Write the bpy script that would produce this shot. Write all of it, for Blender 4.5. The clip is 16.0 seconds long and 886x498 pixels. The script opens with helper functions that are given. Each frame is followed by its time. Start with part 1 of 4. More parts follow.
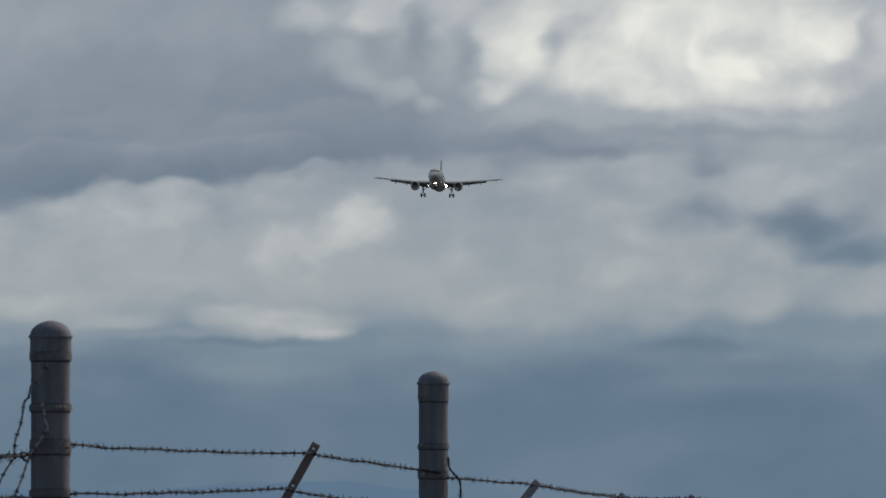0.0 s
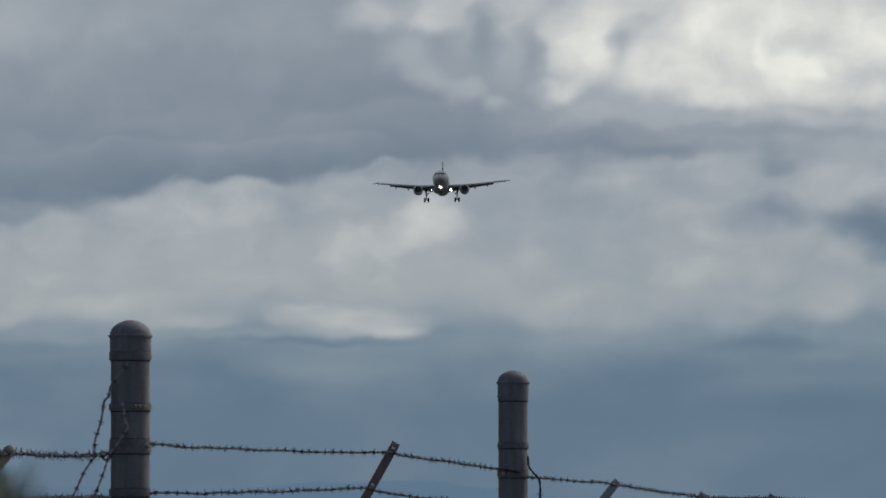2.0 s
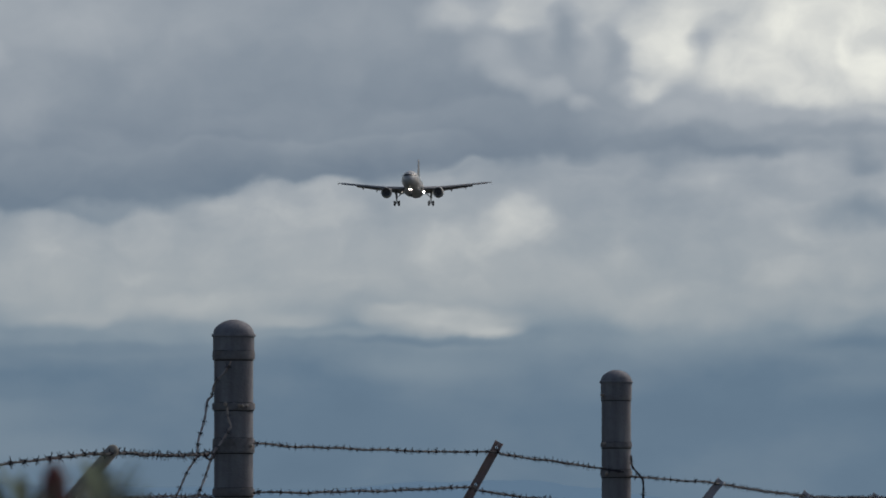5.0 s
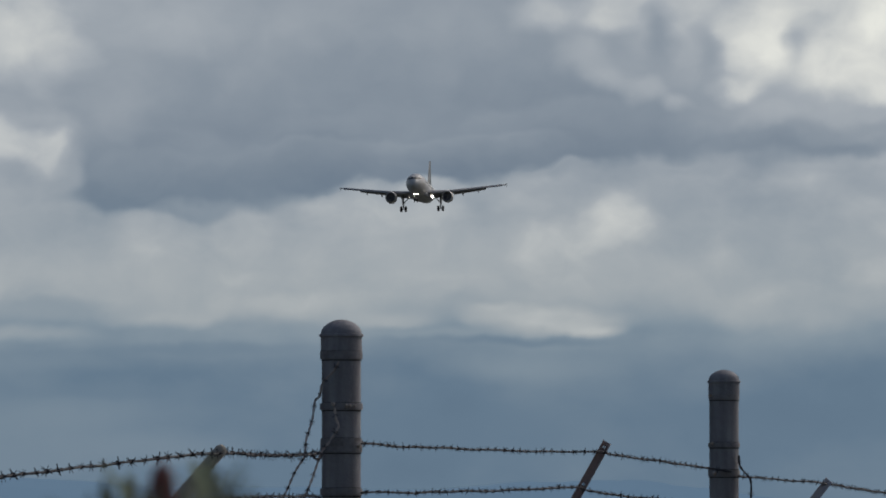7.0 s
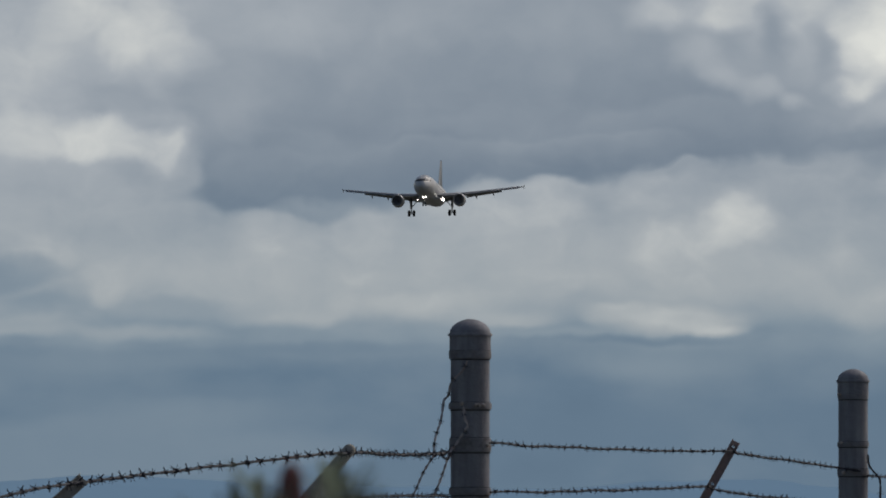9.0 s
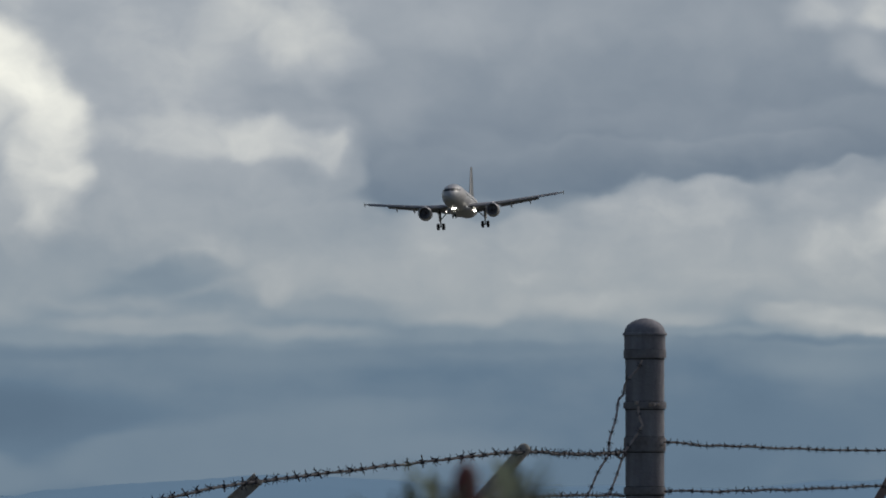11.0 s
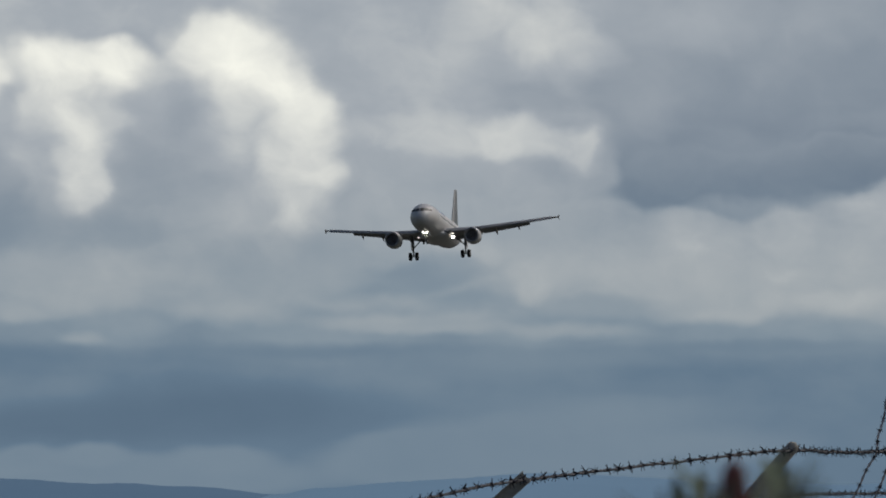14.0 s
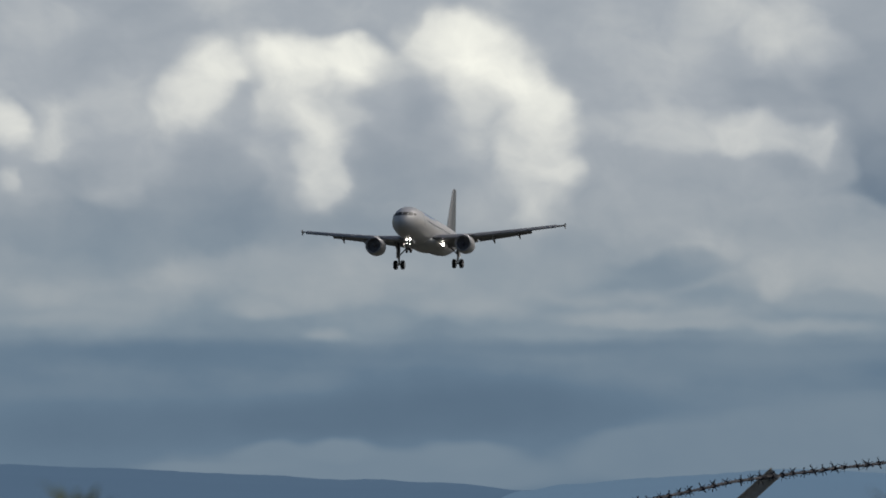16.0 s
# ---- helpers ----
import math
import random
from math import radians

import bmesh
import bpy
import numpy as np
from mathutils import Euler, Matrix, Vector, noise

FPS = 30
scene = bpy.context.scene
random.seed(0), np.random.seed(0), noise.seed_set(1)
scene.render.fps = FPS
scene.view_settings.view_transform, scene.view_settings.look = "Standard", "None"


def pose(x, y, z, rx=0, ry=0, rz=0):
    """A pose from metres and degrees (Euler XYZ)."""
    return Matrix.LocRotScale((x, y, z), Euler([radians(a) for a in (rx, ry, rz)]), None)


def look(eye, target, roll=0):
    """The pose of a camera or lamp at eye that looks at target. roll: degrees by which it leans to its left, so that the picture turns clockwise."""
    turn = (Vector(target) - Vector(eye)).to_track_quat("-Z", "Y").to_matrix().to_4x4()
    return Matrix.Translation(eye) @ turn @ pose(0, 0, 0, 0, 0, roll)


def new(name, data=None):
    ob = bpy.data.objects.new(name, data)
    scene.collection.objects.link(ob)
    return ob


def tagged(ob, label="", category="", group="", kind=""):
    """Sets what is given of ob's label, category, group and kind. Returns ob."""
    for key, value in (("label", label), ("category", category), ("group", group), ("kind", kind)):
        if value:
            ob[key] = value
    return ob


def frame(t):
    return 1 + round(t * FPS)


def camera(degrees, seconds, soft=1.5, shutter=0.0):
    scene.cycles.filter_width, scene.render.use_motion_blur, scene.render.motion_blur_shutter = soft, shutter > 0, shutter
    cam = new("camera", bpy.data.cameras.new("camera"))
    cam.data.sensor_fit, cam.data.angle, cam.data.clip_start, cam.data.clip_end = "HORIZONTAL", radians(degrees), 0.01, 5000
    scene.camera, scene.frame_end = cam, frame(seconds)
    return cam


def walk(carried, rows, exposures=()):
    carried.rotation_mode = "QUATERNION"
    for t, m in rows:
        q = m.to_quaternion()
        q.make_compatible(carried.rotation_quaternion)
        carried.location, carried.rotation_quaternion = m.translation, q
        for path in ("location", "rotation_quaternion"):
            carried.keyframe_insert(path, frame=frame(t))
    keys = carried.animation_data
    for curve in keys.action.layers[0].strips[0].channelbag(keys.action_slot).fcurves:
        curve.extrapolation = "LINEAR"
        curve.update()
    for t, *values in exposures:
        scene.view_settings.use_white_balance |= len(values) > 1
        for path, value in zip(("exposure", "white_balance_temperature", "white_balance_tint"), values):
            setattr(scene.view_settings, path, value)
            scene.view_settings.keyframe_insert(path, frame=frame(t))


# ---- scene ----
# A camera on a stand by an airport fence turns to follow a landing airliner.
F = 13800.0                       # focal length in picture units (width 1568)
EYE = 1.7
cam = camera(math.degrees(2 * math.atan(784 / F)), 16.0, soft=1.75)
# a long lens, stopped down, focused beyond the fence
cam.data.dof.use_dof = True
cam.data.dof.focus_distance = 90.0
cam.data.dof.aperture_fstop = 60.0


def at(p, y, d):
    """A place d metres off, p picture units right of the thick post and at height y of the level view."""
    a = p / F
    return Vector((d * math.sin(a), d * math.cos(a), EYE + (950 - y) / F * d))


# time, turn (place of the thick post), tilt
PAN = [
    (0.0, 90, 2.5), (0.5, 118, 1.5), (1.0, 148, 2.5), (1.5, 188, 1.5), (2.0, 231, 1.2), (2.5, 269, 1), (3.0, 313, 1),
    (3.5, 362, 0), (4.0, 378, 0), (6.5, 542, 0), (7.0, 604, 0), (7.5, 657, 0), (8.0, 706, 0), (8.5, 773, 0),
    (9.0, 832, -1), (11.5, 1220, -2), (12.0, 1293, -2), (12.5, 1370, -2.5), (13.0, 1454, -3), (13.5, 1530, -3.5),
    (14.0, 1615, -5), (14.5, 1710, -6), (15.0, 1796, -8.5), (15.5, 1922, -10), (16.0, 2055, -12),
]
walk(cam, [(t, pose(0, 0, EYE, 90 + math.degrees((509 + dy) / F), 0, -math.degrees((784 - a) / F))) for t, a, dy in PAN])

# ---- light: a bright overcast sky with the sun behind the cloud ahead ----
world = bpy.data.worlds.new("sky")
scene.world = world
world.use_nodes = True
wn = world.node_tree
sky = wn.nodes.new("ShaderNodeTexSky")
sky.sky_type = "NISHITA"
sky.sun_disc = False
sky.sun_elevation = radians(40)
sky.sun_rotation = radians(47)
sky.air_density, sky.dust_density, sky.ozone_density = 1.0, 3.0, 1.0
wn.nodes["Background"].inputs["Strength"].default_value = 0.051
wn.links.new(sky.outputs["Color"], wn.nodes["Background"].inputs["Color"])
sun = new("sun", bpy.data.lights.new("sun", "SUN"))
sun.data.energy = 1.0
sun.data.angle = radians(25)
sun.data.color = (1.0, 0.965, 0.92)
sun.matrix_world = look((115, 108, 132), (0, 0, 0))


# ---- materials ----
def material(name, colour, rough=0.6, metal=0.0, grain=(), bump=0.0, bump_scale=60.0, spread=0.0, streaks=()):
    """grain: rows of (scale, detail, amount, colour) laid over the base colour as soft noise; streaks: the same, drawn out downwards."""
    m = bpy.data.materials.new(name)
    m.use_nodes = True
    nt = m.node_tree
    b = nt.nodes["Principled BSDF"]
    b.inputs["Roughness"].default_value = rough
    b.inputs["Metallic"].default_value = metal
    co = nt.nodes.new("ShaderNodeTexCoord")
    rgb = nt.nodes.new("ShaderNodeRGB")
    rgb.outputs[0].default_value = (*colour, 1)
    out = rgb.outputs[0]
    for scale, detail, amount, tone, long in [(*g, False) for g in grain] + [(*g, True) for g in streaks]:
        n = nt.nodes.new("ShaderNodeTexNoise")
        n.inputs["Scale"].default_value, n.inputs["Detail"].default_value = scale, detail
        place = co.outputs["Object"]
        if long:
            run = nt.nodes.new("ShaderNodeMapping")
            run.inputs["Scale"].default_value = (1, 1, 0.1)
            nt.links.new(place, run.inputs["Vector"])
            place = run.outputs[0]
        nt.links.new(place, n.inputs["Vector"])
        r = nt.nodes.new("ShaderNodeMapRange")
        r.inputs["From Min"].default_value, r.inputs["From Max"].default_value = 0.42, 0.68
        r.inputs["To Max"].default_value = amount
        nt.links.new(n.outputs["Fac"], r.inputs["Value"])
        mix = nt.nodes.new("ShaderNodeMixRGB")
        mix.inputs["Color2"].default_value = (*tone, 1)
        nt.links.new(r.outputs[0], mix.inputs["Fac"])
        nt.links.new(out, mix.inputs["Color1"])
        out = mix.outputs[0]
    if spread:
        info = nt.nodes.new("ShaderNodeObjectInfo")
        hsv = nt.nodes.new("ShaderNodeHueSaturation")
        r = nt.nodes.new("ShaderNodeMapRange")
        r.inputs["To Min"].default_value, r.inputs["To Max"].default_value = 1 - spread, 1 + spread
        nt.links.new(info.outputs["Random"], r.inputs["Value"])
        nt.links.new(r.outputs[0], hsv.inputs["Value"])
        nt.links.new(out, hsv.inputs["Color"])
        out = hsv.outputs[0]
    nt.links.new(out, b.inputs["Base Color"])
    if bump:
        n = nt.nodes.new("ShaderNodeTexNoise")
        n.inputs["Scale"].default_value, n.inputs["Detail"].default_value = bump_scale, 4
        nt.links.new(co.outputs["Object"], n.inputs["Vector"])
        bn = nt.nodes.new("ShaderNodeBump")
        bn.inputs["Strength"].default_value, bn.inputs["Distance"].default_value = bump, 0.01
        nt.links.new(n.outputs["Fac"], bn.inputs["Height"])
        nt.links.new(bn.outputs[0], b.inputs["Normal"])
    return m


def glowing(name, colour, strength):
    m = bpy.data.materials.new(name)
    m.use_nodes = True
    b = m.node_tree.nodes["Principled BSDF"]
    b.inputs["Base Color"].default_value = (0.8, 0.8, 0.8, 1)
    b.inputs["Emission Color"].default_value = (*colour, 1)
    b.inputs["Emission Strength"].default_value = strength
    return m


POST = material("weathered_galvanised_steel", (0.295, 0.285, 0.315), 0.8, 0.05,
                ((5, 5, 0.5, (0.21, 0.21, 0.23)), (40, 4, 0.4, (0.40, 0.40, 0.42)), (9, 6, 0.22, (0.25, 0.20, 0.19))), 0.35, 90,
                streaks=((30, 5, 0.55, (0.43, 0.43, 0.44)), (18, 5, 0.6, (0.17, 0.165, 0.18))))
BAND = material("dull_zinc_band", (0.25, 0.245, 0.26), 0.75, 0.1,
                ((25, 5, 0.6, (0.15, 0.125, 0.125)), (70, 3, 0.3, (0.40, 0.36, 0.34))), 0.3, 120, 0.15)
BRASS = material("worn_bright_bolt", (0.55, 0.48, 0.44), 0.5, 0.3, ((60, 4, 0.5, (0.25, 0.17, 0.11)),))
# dirt line, with shade at cap and band edges painted in
SHADE_GRIME = material("dark_shade_grime_line", (0.045, 0.04, 0.042), 0.9, 0.0, ((40, 4, 0.5, (0.09, 0.075, 0.07)),))
RUST = material("rusted_steel", (0.46, 0.34, 0.31), 0.85, 0.0,
                ((20, 6, 0.7, (0.50, 0.33, 0.26)), (60, 5, 0.5, (0.31, 0.25, 0.24))), 0.5, 140)
ARM = material("weathered_arm_steel", (0.36, 0.34, 0.30), 0.85, 0.0,
               ((14, 6, 0.7, (0.25, 0.235, 0.19)), (60, 5, 0.4, (0.42, 0.40, 0.38))), 0.4, 140)
ZINC = material("pale_zinc_arm_steel", (0.56, 0.54, 0.57), 0.7, 0.0, ((14, 6, 0.6, (0.42, 0.40, 0.43)), (60, 5, 0.3, (0.62, 0.60, 0.62))), 0.3, 140)
WIRE = material("aged_barbed_wire", (0.055, 0.055, 0.068), 0.75, 0.2, ((30, 4, 0.5, (0.075, 0.066, 0.07)),))
LOOSE_WIRE = material("pale_weathered_wire", (0.55, 0.49, 0.48), 0.7, 0.1, ((30, 4, 0.6, (0.30, 0.23, 0.21)),))


def leafy(name, colour, glow):
    """A leaf that lets part of the light through."""
    m = material(name, colour, 0.6, 0, ((20, 4, 0.6, tuple(1.4 * c for c in colour)),), spread=0.3)
    nt = m.node_tree
    thin = nt.nodes.new("ShaderNodeBsdfTranslucent")
    thin.inputs["Color"].default_value = (*glow, 1)
    mix = nt.nodes.new("ShaderNodeMixShader")
    mix.inputs[0].default_value = 0.6
    nt.links.new(nt.nodes["Principled BSDF"].outputs[0], mix.inputs[1])
    nt.links.new(thin.outputs[0], mix.inputs[2])
    nt.links.new(mix.outputs[0], nt.nodes["Material Output"].inputs["Surface"])
    return m


LEAF = leafy("dull_green_leaf", (0.085, 0.105, 0.08), (0.18, 0.22, 0.165))
SEED = leafy("red_brown_seed_head", (0.22, 0.105, 0.10), (0.32, 0.16, 0.15))
STEM = material("brown_stem", (0.16, 0.15, 0.10), 0.8, 0, ((30, 4, 0.6, (0.07, 0.06, 0.04)),))
GRASS = material("rough_grass_ground", (0.062, 0.064, 0.052), 0.9, 0,
                 ((0.02, 6, 0.6, (0.085, 0.08, 0.066)), (0.9, 6, 0.6, (0.045, 0.05, 0.036))), 0.5, 3)


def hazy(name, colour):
    """Far ground seen through blue air: the haze is put into its glowing colour."""
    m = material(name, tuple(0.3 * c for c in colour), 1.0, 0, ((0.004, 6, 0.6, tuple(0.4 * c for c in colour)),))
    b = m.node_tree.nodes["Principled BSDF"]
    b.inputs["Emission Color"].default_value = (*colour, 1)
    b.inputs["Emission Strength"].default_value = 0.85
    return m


HILL = hazy("far_hillside_haze_glow", (0.080, 0.131, 0.198))
PALE_HILL = hazy("paler_hillside_haze_glow", (0.112, 0.178, 0.256))
PAINT = material("white_aircraft_paint", (0.66, 0.65, 0.64), 0.35, 0,
                 ((0.35, 5, 0.35, (0.56, 0.55, 0.54)), (3.0, 5, 0.25, (0.50, 0.48, 0.46))))
WINGSKIN = material("grey_wing_paint", (0.33, 0.33, 0.34), 0.45, 0.1,
                    ((0.6, 5, 0.5, (0.25, 0.25, 0.26)), (5, 4, 0.3, (0.40, 0.40, 0.41))))
FINPAINT = material("blue_grey_fin_paint", (0.115, 0.14, 0.16), 0.55, 0, ((0.5, 5, 0.4, (0.085, 0.11, 0.13)),))
DOORPAINT = material("off_white_door_paint", (0.56, 0.56, 0.56), 0.4, 0, ((1.5, 5, 0.4, (0.48, 0.48, 0.48)),))
CABIN_GLASS = material("shaded_cabin_window", (0.20, 0.21, 0.23), 0.25, 0, ((9, 2, 0.5, (0.32, 0.33, 0.34)),))
LIP = material("bare_metal_lip", (0.48, 0.48, 0.48), 0.42, 0.8, ((4, 4, 0.3, (0.5, 0.5, 0.5)),))
DARK = material("dark_intake", (0.25, 0.24, 0.25), 0.6, 0.2, ((6, 3, 0.5, (0.32, 0.31, 0.32)),))
GLASS = material("dark_cockpit_glass", (0.012, 0.013, 0.016), 0.5)
TYRE = material("black_tyre_rubber", (0.022, 0.022, 0.023), 0.85, 0, ((8, 4, 0.5, (0.035, 0.034, 0.033)),))
STRUT = material("grey_gear_steel", (0.26, 0.26, 0.27), 0.5, 0.5, ((5, 4, 0.5, (0.17, 0.17, 0.18)),))
LAMP = glowing("white_landing_light", (1.0, 0.94, 0.85), 13.0)
STRIPE = material("pale_blue_lettering_paint", (0.22, 0.38, 0.62), 0.4, 0, ((2, 4, 0.3, (0.28, 0.42, 0.62)),))


# ---- the cloud backdrop's glow: layered soft cloud ----
LOBES = []


def lobe(x, y, rx, ry, dark, bright, core=0.6, lean=0.0, fade=0.0):
    """A cloud in front of those before it: brightness at its far and near end along the lean, flat core (0 to 0.9),
    lean in degrees, and how far its shaded end dissolves."""
    LOBES.append((x, y, rx, ry, core, lean, dark, bright, fade))


# the pale middle bank
lobe(-255, 470, 370, 123, 0.635, 0.635, 0.1)
lobe(195, 470, 370, 123, 0.65, 0.65, 0.15)
lobe(596, 480, 370, 112, 0.645, 0.645, 0.1)
lobe(946, 480, 291, 101, 0.63, 0.63, 0.1)
lobe(-31, 365, 90, 50, 0.69, 0.69, 0.07)
lobe(70, 385, 134, 50, 0.665, 0.665, 0.15)
lobe(491, 392, 106, 69, 0.735, 0.735, 0.15)
lobe(363, 425, 134, 47, 0.69, 0.69, 0.07)
lobe(153, 440, 101, 45, 0.655, 0.655, 0.07)
lobe(-355, 460, 101, 34, 0.68, 0.68, 0.07)
lobe(-217, 430, 112, 45, 0.66, 0.66, 0.07)
lobe(-101, 540, 157, 36, 0.67, 0.67, 0.07)
lobe(-174, 490, 123, 34, 0.665, 0.665, 0.07)
lobe(-300, 560, 168, 29, 0.655, 0.655, 0.07)
lobe(588, 350, 123, 56, 0.61, 0.61, 0.1)
lobe(655, 470, 101, 45, 0.66, 0.66, 0.07)
lobe(742, 410, 101, 62, 0.62, 0.62, 0.07)
lobe(603, 425, 67, 67, 0.615, 0.615, 0.07)
lobe(219, 540, 78, 38, 0.605, 0.605, 0.07)
lobe(71, 570, 134, 29, 0.64, 0.64, 0.07)
lobe(658, 525, 112, 38, 0.66, 0.66, 0.07)
lobe(945, 475, 90, 50, 0.655, 0.655, 0.07)
lobe(818, 520, 101, 40, 0.63, 0.63, 0.07)
lobe(1049, 540, 134, 36, 0.64, 0.64, 0.07)
lobe(162, 590, 448, 16, 0.56, 0.56, 0.05)
lobe(360, 566, 190, 35, 0.69, 0.69, 0.23)
lobe(289, 548, 78, 18, 0.67, 0.67, 0.07)
lobe(431, 582, 90, 18, 0.715, 0.715, 0.07)
# blue gaps and the small cloud between them
lobe(1288, 392, 168, 67, 0.475, 0.475, 0.1)
lobe(1373, 442, 146, 47, 0.48, 0.48, 0.1)
lobe(1076, 380, 123, 47, 0.545, 0.545, 0.05)
lobe(1081, 290, 50, 28, 0.545, 0.545, 0.05)
lobe(940, 328, 123, 50, 0.6, 0.6, 0.07)
lobe(1181, 332, 78, 47, 0.645, 0.645, 0.15)
lobe(1380, 328, 123, 67, 0.6, 0.6, 0.07)
lobe(1193, 532, 95, 56, 0.66, 0.66, 0.15)
lobe(937, 480, 101, 47, 0.67, 0.67, 0.15)
lobe(1075, 460, 84, 50, 0.65, 0.65, 0.07)
lobe(714, 538, 101, 56, 0.655, 0.655, 0.07)
lobe(1402, 518, 101, 50, 0.64, 0.64, 0.07)
lobe(826, 558, 157, 45, 0.615, 0.615, 0.07)
lobe(1046, 558, 134, 38, 0.6, 0.6, 0.07)
lobe(1349, 588, 179, 34, 0.53, 0.53, 0.07)
# the long dark shelf, paler towards its top
lobe(732, 190, 130, 343, 0.515, 0.6, 0.48, 90)
lobe(482, 165, 146, 343, 0.495, 0.6, 0.6, 90)
lobe(193, 120, 213, 343, 0.485, 0.55, 0.76, 90)
lobe(-47, 130, 227, 312, 0.48, 0.555, 0.76, 90)
lobe(-288, 170, 227, 244, 0.485, 0.565, 0.76, 92)
lobe(-339, 345, 44, 198, 0.485, 0.5, 0.28, 90)
lobe(-68, 250, 370, 67, 0.495, 0.495, 0.05)
lobe(382, 245, 291, 47, 0.49, 0.49, 0.05)
lobe(133, 40, 258, 67, 0.555, 0.555, 0.07)
lobe(-147, 40, 269, 67, 0.565, 0.565, 0.07)
lobe(112, 190, 190, 56, 0.52, 0.52, 0.07)
lobe(375, 294, 78, 20, 0.58, 0.58, 0.1)
lobe(596, 300, 146, 17, 0.6, 0.6, 0.1)
lobe(885, 298, 146, 16, 0.61, 0.61, 0.1)
lobe(833, 262, 291, 22, 0.51, 0.51, 0.05)
lobe(483, 255, 134, 25, 0.5, 0.5, 0.05)
lobe(63, 262, 75, 312, 0.48, 0.515, 0.68, 90)
lobe(-284, 300, 92, 250, 0.48, 0.525, 0.68, 84)
lobe(401, 225, 64, 270, 0.49, 0.53, 0.64, 90)
lobe(-339, 318, 62, 177, 0.485, 0.53, 0.68, 90)
lobe(-148, 300, 54, 208, 0.485, 0.53, 0.68, 92)
lobe(32, 282, 48, 218, 0.485, 0.53, 0.68, 93)
lobe(242, 262, 42, 208, 0.485, 0.53, 0.68, 92)
# the bright bank, its hollows and ragged edge
lobe(1080, 58, 560, 190, 0.73, 0.73, 0.3)
lobe(826, 198, 258, 45, 0.63, 0.63, 0.05)
lobe(1176, 202, 370, 50, 0.64, 0.64, 0.05)
lobe(1080, 236, 370, 29, 0.565, 0.565, 0.05)
lobe(732, 72, 90, 101, 0.765, 0.765, 0.2)
lobe(701, 158, 78, 36, 0.72, 0.72, 0.15)
lobe(878, 128, 134, 74, 0.79, 0.79, 0.15)
lobe(1009, 52, 123, 95, 0.8, 0.8, 0.12)
lobe(1117, 122, 84, 73, 0.85, 0.85, 0.1)
lobe(1087, 32, 134, 50, 0.83, 0.83, 0.1)
lobe(1250, 58, 129, 73, 0.81, 0.81, 0.17)
lobe(1001, 158, 134, 45, 0.77, 0.77, 0.07)
lobe(1221, 158, 134, 47, 0.77, 0.77, 0.07)
lobe(1319, 138, 62, 62, 0.655, 0.655, 0.1)
lobe(1350, 58, 34, 90, 0.66, 0.66, 0.05)
lobe(939, 48, 67, 67, 0.79, 0.79, 0.07)
lobe(796, 68, 38, 67, 0.61, 0.61, 0.05, -15)
lobe(822, 28, 50, 38, 0.66, 0.66, 0.1)
lobe(1162, 118, 20, 50, 0.76, 0.76, 0.05)
lobe(1053, 88, 25, 67, 0.84, 0.84, 0.05, 30)
lobe(366, 22, 112, 45, 0.655, 0.655, 0.07)
lobe(467, 30, 90, 43, 0.69, 0.69, 0.15)
lobe(458, 128, 78, 50, 0.615, 0.615, 0.07)
lobe(519, 138, 67, 67, 0.565, 0.565, 0.07)
lobe(551, 68, 45, 78, 0.53, 0.53, 0.1, -15)
lobe(645, 98, 43, 90, 0.56, 0.56, 0.1, 10)
lobe(511, 158, 67, 34, 0.62, 0.62, 0.1)
lobe(574, 182, 50, 29, 0.62, 0.62, 0.1)
lobe(627, 212, 101, 38, 0.54, 0.54, 0.07)
lobe(413, 88, 78, 56, 0.6, 0.6, 0.07)
lobe(668, 42, 40, 40, 0.71, 0.71, 0.15)
# grey cloud behind the shelf and its bright lip
lobe(-866, 92, 258, 123, 0.63, 0.63, 0.1)
lobe(-717, 112, 179, 90, 0.61, 0.61, 0.1)
lobe(-554, 62, 106, 69, 0.68, 0.68, 0.12)
lobe(-486, 98, 67, 56, 0.66, 0.66, 0.1)
lobe(-333, 42, 179, 78, 0.61, 0.61, 0.1)
lobe(-831, 332, 291, 90, 0.635, 0.635, 0.1)
lobe(-693, 362, 246, 101, 0.635, 0.635, 0.1)
lobe(-440, 472, 291, 78, 0.645, 0.645, 0.1)
lobe(-846, 252, 190, 50, 0.67, 0.67, 0.12)
lobe(-705, 234, 123, 47, 0.705, 0.705, 0.2)
lobe(-556, 258, 62, 43, 0.72, 0.72, 0.25)
lobe(-626, 258, 101, 38, 0.69, 0.69, 0.15)
lobe(-591, 170, 84, 40, 0.545, 0.545, 0.15)
lobe(-632, 192, 56, 25, 0.56, 0.56, 0.1)
lobe(-509, 302, 45, 67, 0.61, 0.61, 0.05)
lobe(-254, 372, 123, 27, 0.56, 0.56, 0.1)
lobe(-357, 422, 157, 45, 0.655, 0.655, 0.07)
lobe(-343, 522, 224, 45, 0.645, 0.645, 0.07)
lobe(16, 382, 123, 56, 0.69, 0.69, 0.2)
lobe(165, 392, 101, 56, 0.68, 0.68, 0.15)
lobe(-841, 490, 213, 47, 0.53, 0.53, 0.1)
lobe(-923, 518, 146, 29, 0.525, 0.525, 0.05)
lobe(-1096, 562, 168, 34, 0.54, 0.54, 0.05)
lobe(-780, 472, 67, 34, 0.56, 0.56, 0.07)
lobe(-630, 502, 52, 52, 0.665, 0.665, 0.23)
lobe(-581, 482, 45, 34, 0.64, 0.64, 0.07)
lobe(-916, 574, 168, 22, 0.62, 0.62, 0.15)
lobe(-766, 568, 123, 22, 0.61, 0.61, 0.1)
